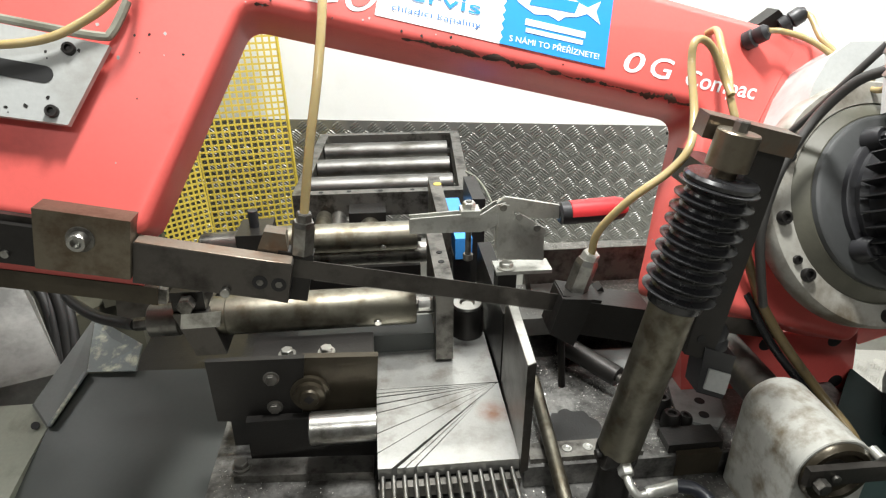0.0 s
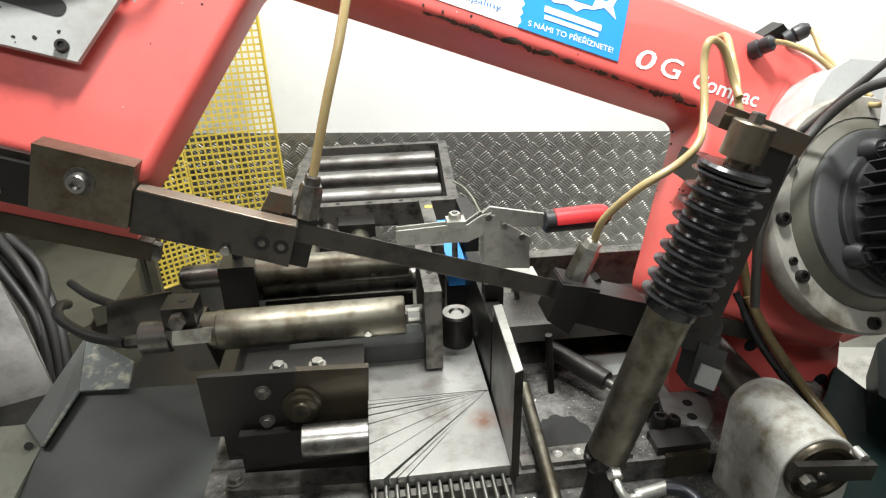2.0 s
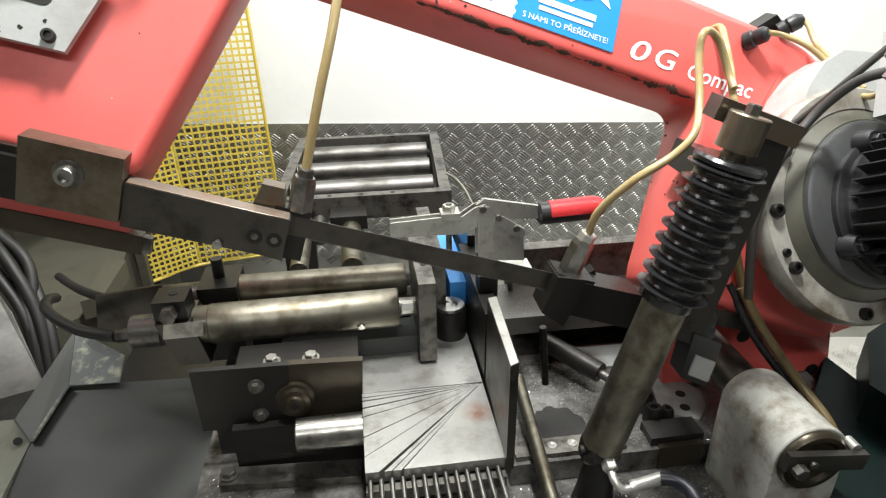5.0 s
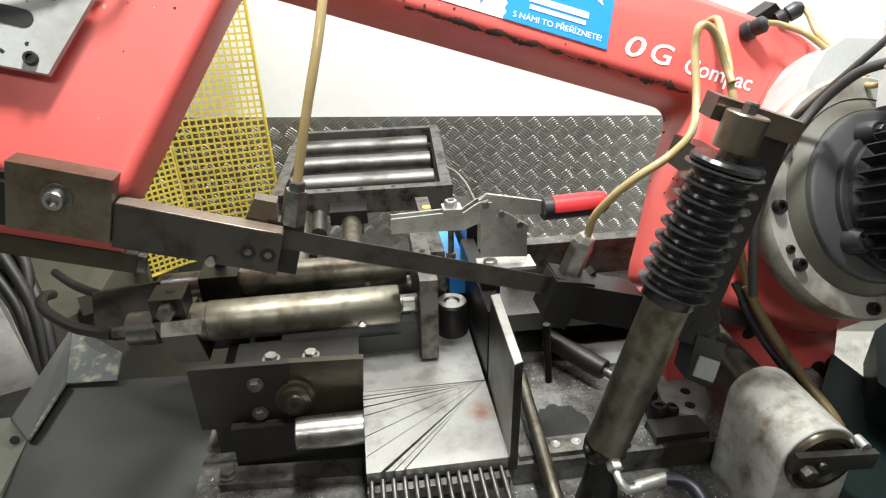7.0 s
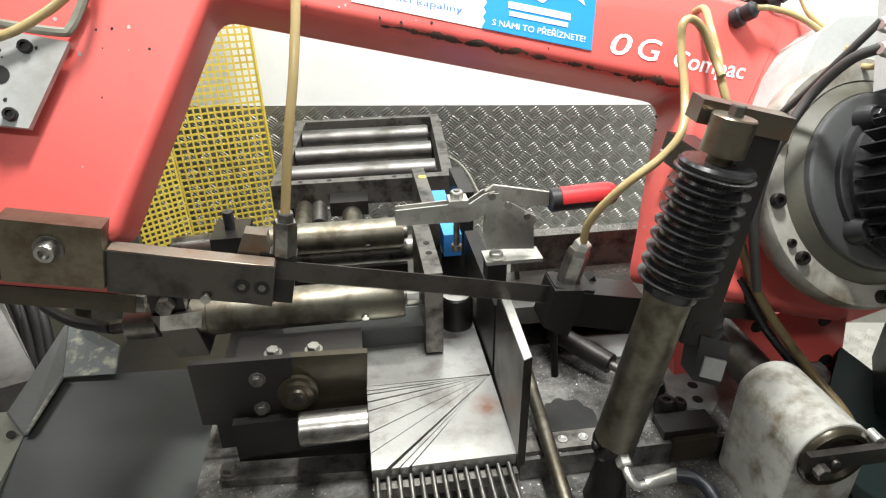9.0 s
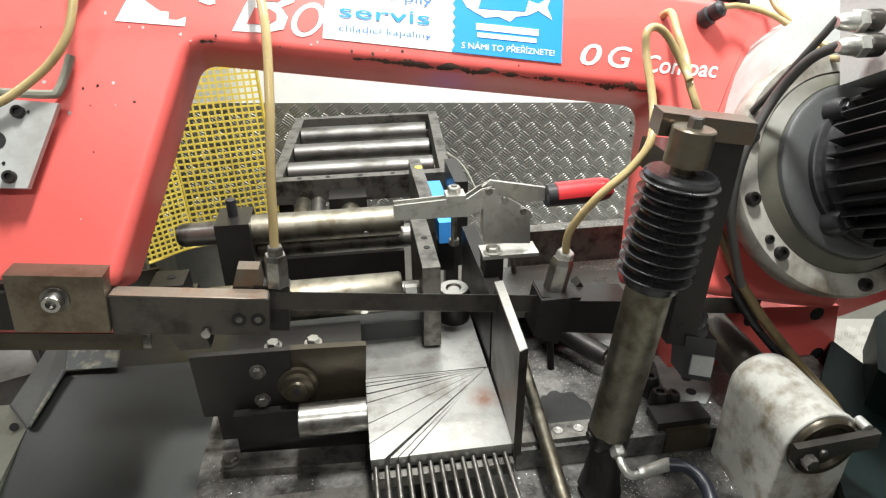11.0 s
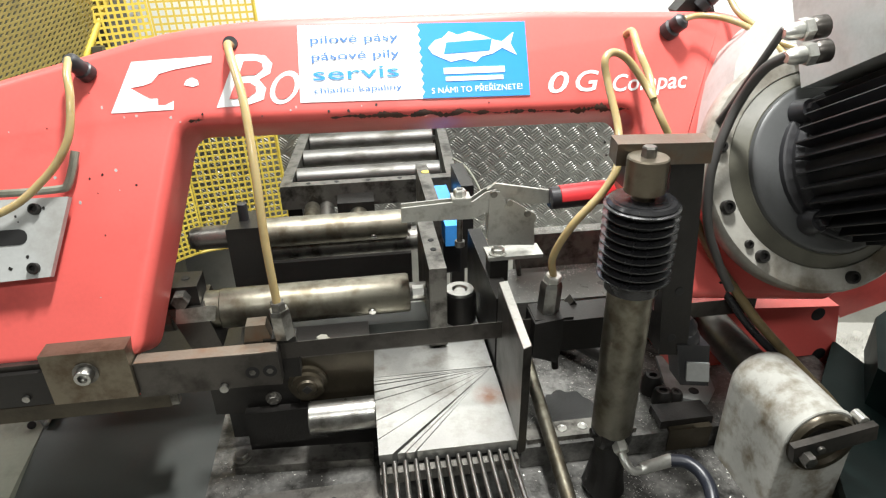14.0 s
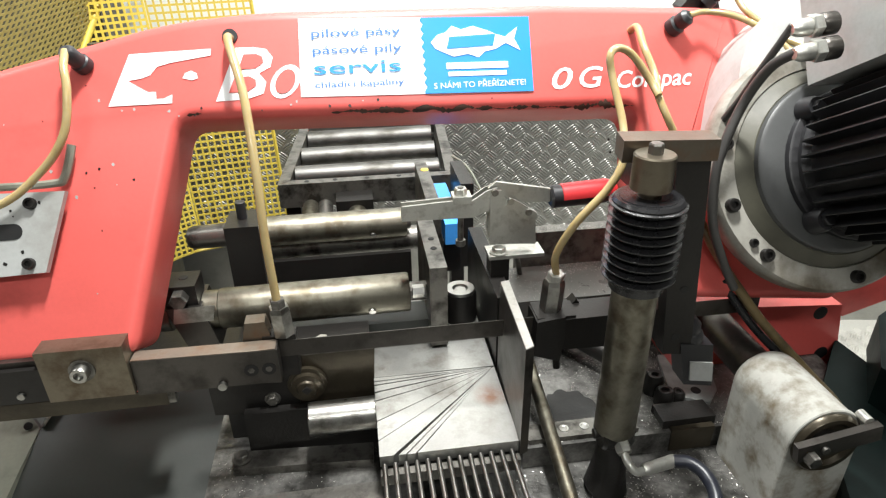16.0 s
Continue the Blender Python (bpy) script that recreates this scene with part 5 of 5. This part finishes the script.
part("lever_shaft", rod((AX, -0.100, AZ), (AX, -0.080, AZ), 0.018), MID, lever, smooth=True)

# valve on the bed
vb = thing("valve_block", (0.490, 0.113, -0.130), "black oily hydraulic valve block", "valve")
part("valve_body", lump(box(0.440, 0.526, 0.062, 0.102, -0.114, -0.060), 0.004, 30), BLACKENED, vb, bevel=0.007, smooth=True, seg=3)
part("valve_side", lump(box(0.450, 0.520, 0.052, 0.0615, -0.112, -0.070), 0.002, 40), OLIVED, vb, bevel=0.003)
for q, r, h in (((0.463, 0.150), 0.017, 0.030), ((0.468, 0.120), 0.016, 0.022), ((0.492, 0.120), 0.012, 0.016)):
    part("valve_cap", lump(lathe((q[0], q[1], -0.075), (q[0], q[1], -0.069 + h), [(0, r), (0.5, r), (0.8, r * 0.92), (1, r * 0.7), (1, r * 0.4), (0.8, r * 0.35)], 22), 0.002, 60), BLACKENED, vb, smooth=True)
part("valve_rest", box(0.450, 0.555, 0.113, 0.215, -0.114, -0.0755), BLACKENED, vb, bevel=0.004)
part("mount_plate", slab([(0.512, 0.236, -0.070), (0.542, 0.232, -0.070), (0.580, 0.172, -0.070), (0.569, 0.132, -0.070), (0.541, 0.103, -0.070), (0.486, 0.130, -0.070)], (0, 0, -0.005)), SHEETL, vb, bevel=0.001)
for q in ((0.541, 0.168, -0.0699), (0.532, 0.134, -0.0699)):
    part("plate_bore", rod(q, Vector(q) + UP * 0.001, 0.0085, 16), HOLE, vb)
solo("drain_pipe", rod((0.262, 0.210, -0.035), (0.249, -0.084, -0.060), 0.0105, 18), BROWNED, (0.262, 0.210, -0.035), "brass coloured straight pipe over the bed", "pipe", smooth=True)
strut = thing("gas_strut", (0.394, 0.264, -0.040), "dark round steel damper lying on the bed", "damper")
part("strut_body", rod((0.336, 0.303, -0.030), (0.410, 0.208, -0.040), 0.018), DARK, strut, smooth=True)
part("strut_pin", rod((0.291, 0.180, 0.085), (0.302, 0.180, -0.028), 0.006, 12), DARK, strut, smooth=True)
part("strut_rod", rod((0.406, 0.211, -0.040), (0.422, 0.185, -0.040), 0.008), WORN, strut, smooth=True)
otank = thing("oil_tank", (1.559, 0.559, -0.800), "dark green painted steel cabinet beside the saw", "cabinet")
OT = [(0.836, 0.205, -0.050), (0.852, 0.020, -0.050), (0.596, -0.342, -0.050), (0.565, -0.211, -0.050), (0.706, 0.070, -0.050)]
part("tank_body", slab([(x, y, -0.07) for x, y, z in OT], (0, 0, -0.73)), GREEN, otank, bevel=0.006)
part("tank_lid", slab(OT, (0, 0, -0.019)), GREEN, otank, bevel=0.004)
part("tank_rail", slab([(0.868, 0.168, 0.020), (1.041, 0.255, 0.020), (0.784, -0.025, 0.020), (0.769, 0.043, 0.020)], (0, 0, -0.07)), GREEN, otank, bevel=0.003)


# olive hose from the bow down to the tank: upper piece on the bow, lower piece swings
part("return_hose", hose([(0.459, 0.150, 0.296), (0.478, 0.140, 0.255), (0.507, 0.130, 0.203), (0.546, 0.120, 0.147)], 0.0066, 12), OLIVE2, bow, smooth=True)
HE = Vector((0.682, -0.030, -0.035))
HT = Vector((0.546, 0.120, 0.147))
drain = thing("return_hose_lower", HE, "olive oil-stained return hose over the pump motor", "hose")
part("hose_length", hose([HT, (0.586, 0.090, 0.091), (0.640, 0.050, 0.031), (0.667, 0.000, -0.001), HE], 0.0072, 12), OLIVE2, drain, smooth=True)
part("hose_length", hose([HT + Vector((-0.015, 0.01, 0)), (0.577, 0.100, 0.081), (0.630, 0.060, 0.024), (0.667, 0.010, -0.021), HE + Vector((-0.012, 0.0, 0))], 0.0065, 10), RUBBER, drain, smooth=True)


# ---- movement ----
def motions():
    SWING = [(0.00, 11.71), (0.50, 15.85), (0.75, 17.93), (1.00, 17.93), (1.50, 17.91), (2.00, 18.00), (2.50, 17.96), (3.00, 17.96), (3.50, 17.95), (4.00, 17.95), (4.50, 17.95), (6.10, 17.95), (6.50, 17.01), (7.00, 15.90), (7.50, 14.70), (8.00, 13.57), (8.50, 12.46), (9.00, 11.29), (9.90, 9.17), (10.70, 7.28), (11.50, 5.40), (12.00, 4.20), (12.50, 3.01), (13.00, 1.88), (13.50, 0.66), (14.00, -0.41), (14.50, -1.59), (15.00, -2.62), (15.50, -1.38), (16.00, -0.01)]
    walk(bow, [(t, pose(AX, 0.20, AZ + H, 0, a, 0)) for t, a in SWING])
    slide = [(0, 0), (0.9, -0.005), (1.5, -0.035), (2.0, -0.075), (2.5, -0.105), (3.0, -0.125), (3.5, -0.145), (4.2, -0.165), (5.2, -0.18), (6.3, -0.18), (6.6, -0.172), (7.0, -0.152), (7.5, -0.125), (8.0, -0.096), (8.5, -0.068), (9.0, -0.036), (9.6, -0.004), (10.0, 0), (16.0, 0)]
    walk(carriage, [(t, pose(0, 0.55 + d, H)) for t, d in slide])
    rows, tops = [], []
    for t, a in SWING:
        px, pz = 0.327 - AX, 0.352 - AZ
        c, s = math.cos(radians(a)), math.sin(radians(a))
        qx, qz = AX + c * px + s * pz, AZ - s * px + c * pz
        rows.append((t, pose(CB.x, CB.y, CB.z + H, 0, math.degrees(math.atan2(qx - CB.x, qz - CB.z)), 0)))
        tops.append((t, math.hypot(qx - CB.x, qz - CB.z)))
    walk(lift, rows)
    swing = []
    a0 = math.atan2(HT.x - HE.x, HT.z - HE.z)
    for t, a in SWING:
        c, s = math.cos(radians(a)), math.sin(radians(a))
        qx, qz = AX + c * (HT.x - AX) + s * (HT.z - AZ), AZ - s * (HT.x - AX) + c * (HT.z - AZ)
        swing.append((t, pose(HE.x, HE.y, HE.z + H, 0, math.degrees(math.atan2(qx - HE.x, qz - HE.z) - a0), 0)))
    walk(drain, swing)
    walk(head, [(t, pose(0, 0, L - 0.004)) for t, L in tops])
    walk(disc, [(t, pose(0, 0, L - 0.008)) for t, L in tops])
    for i, ob in enumerate(RINGS):
        k = (i + 0.3) / len(RINGS)
        walk(ob, [(t, pose(0, 0, 0.240 + (L - 0.008 - 0.240) * k)) for t, L in tops])


motions()
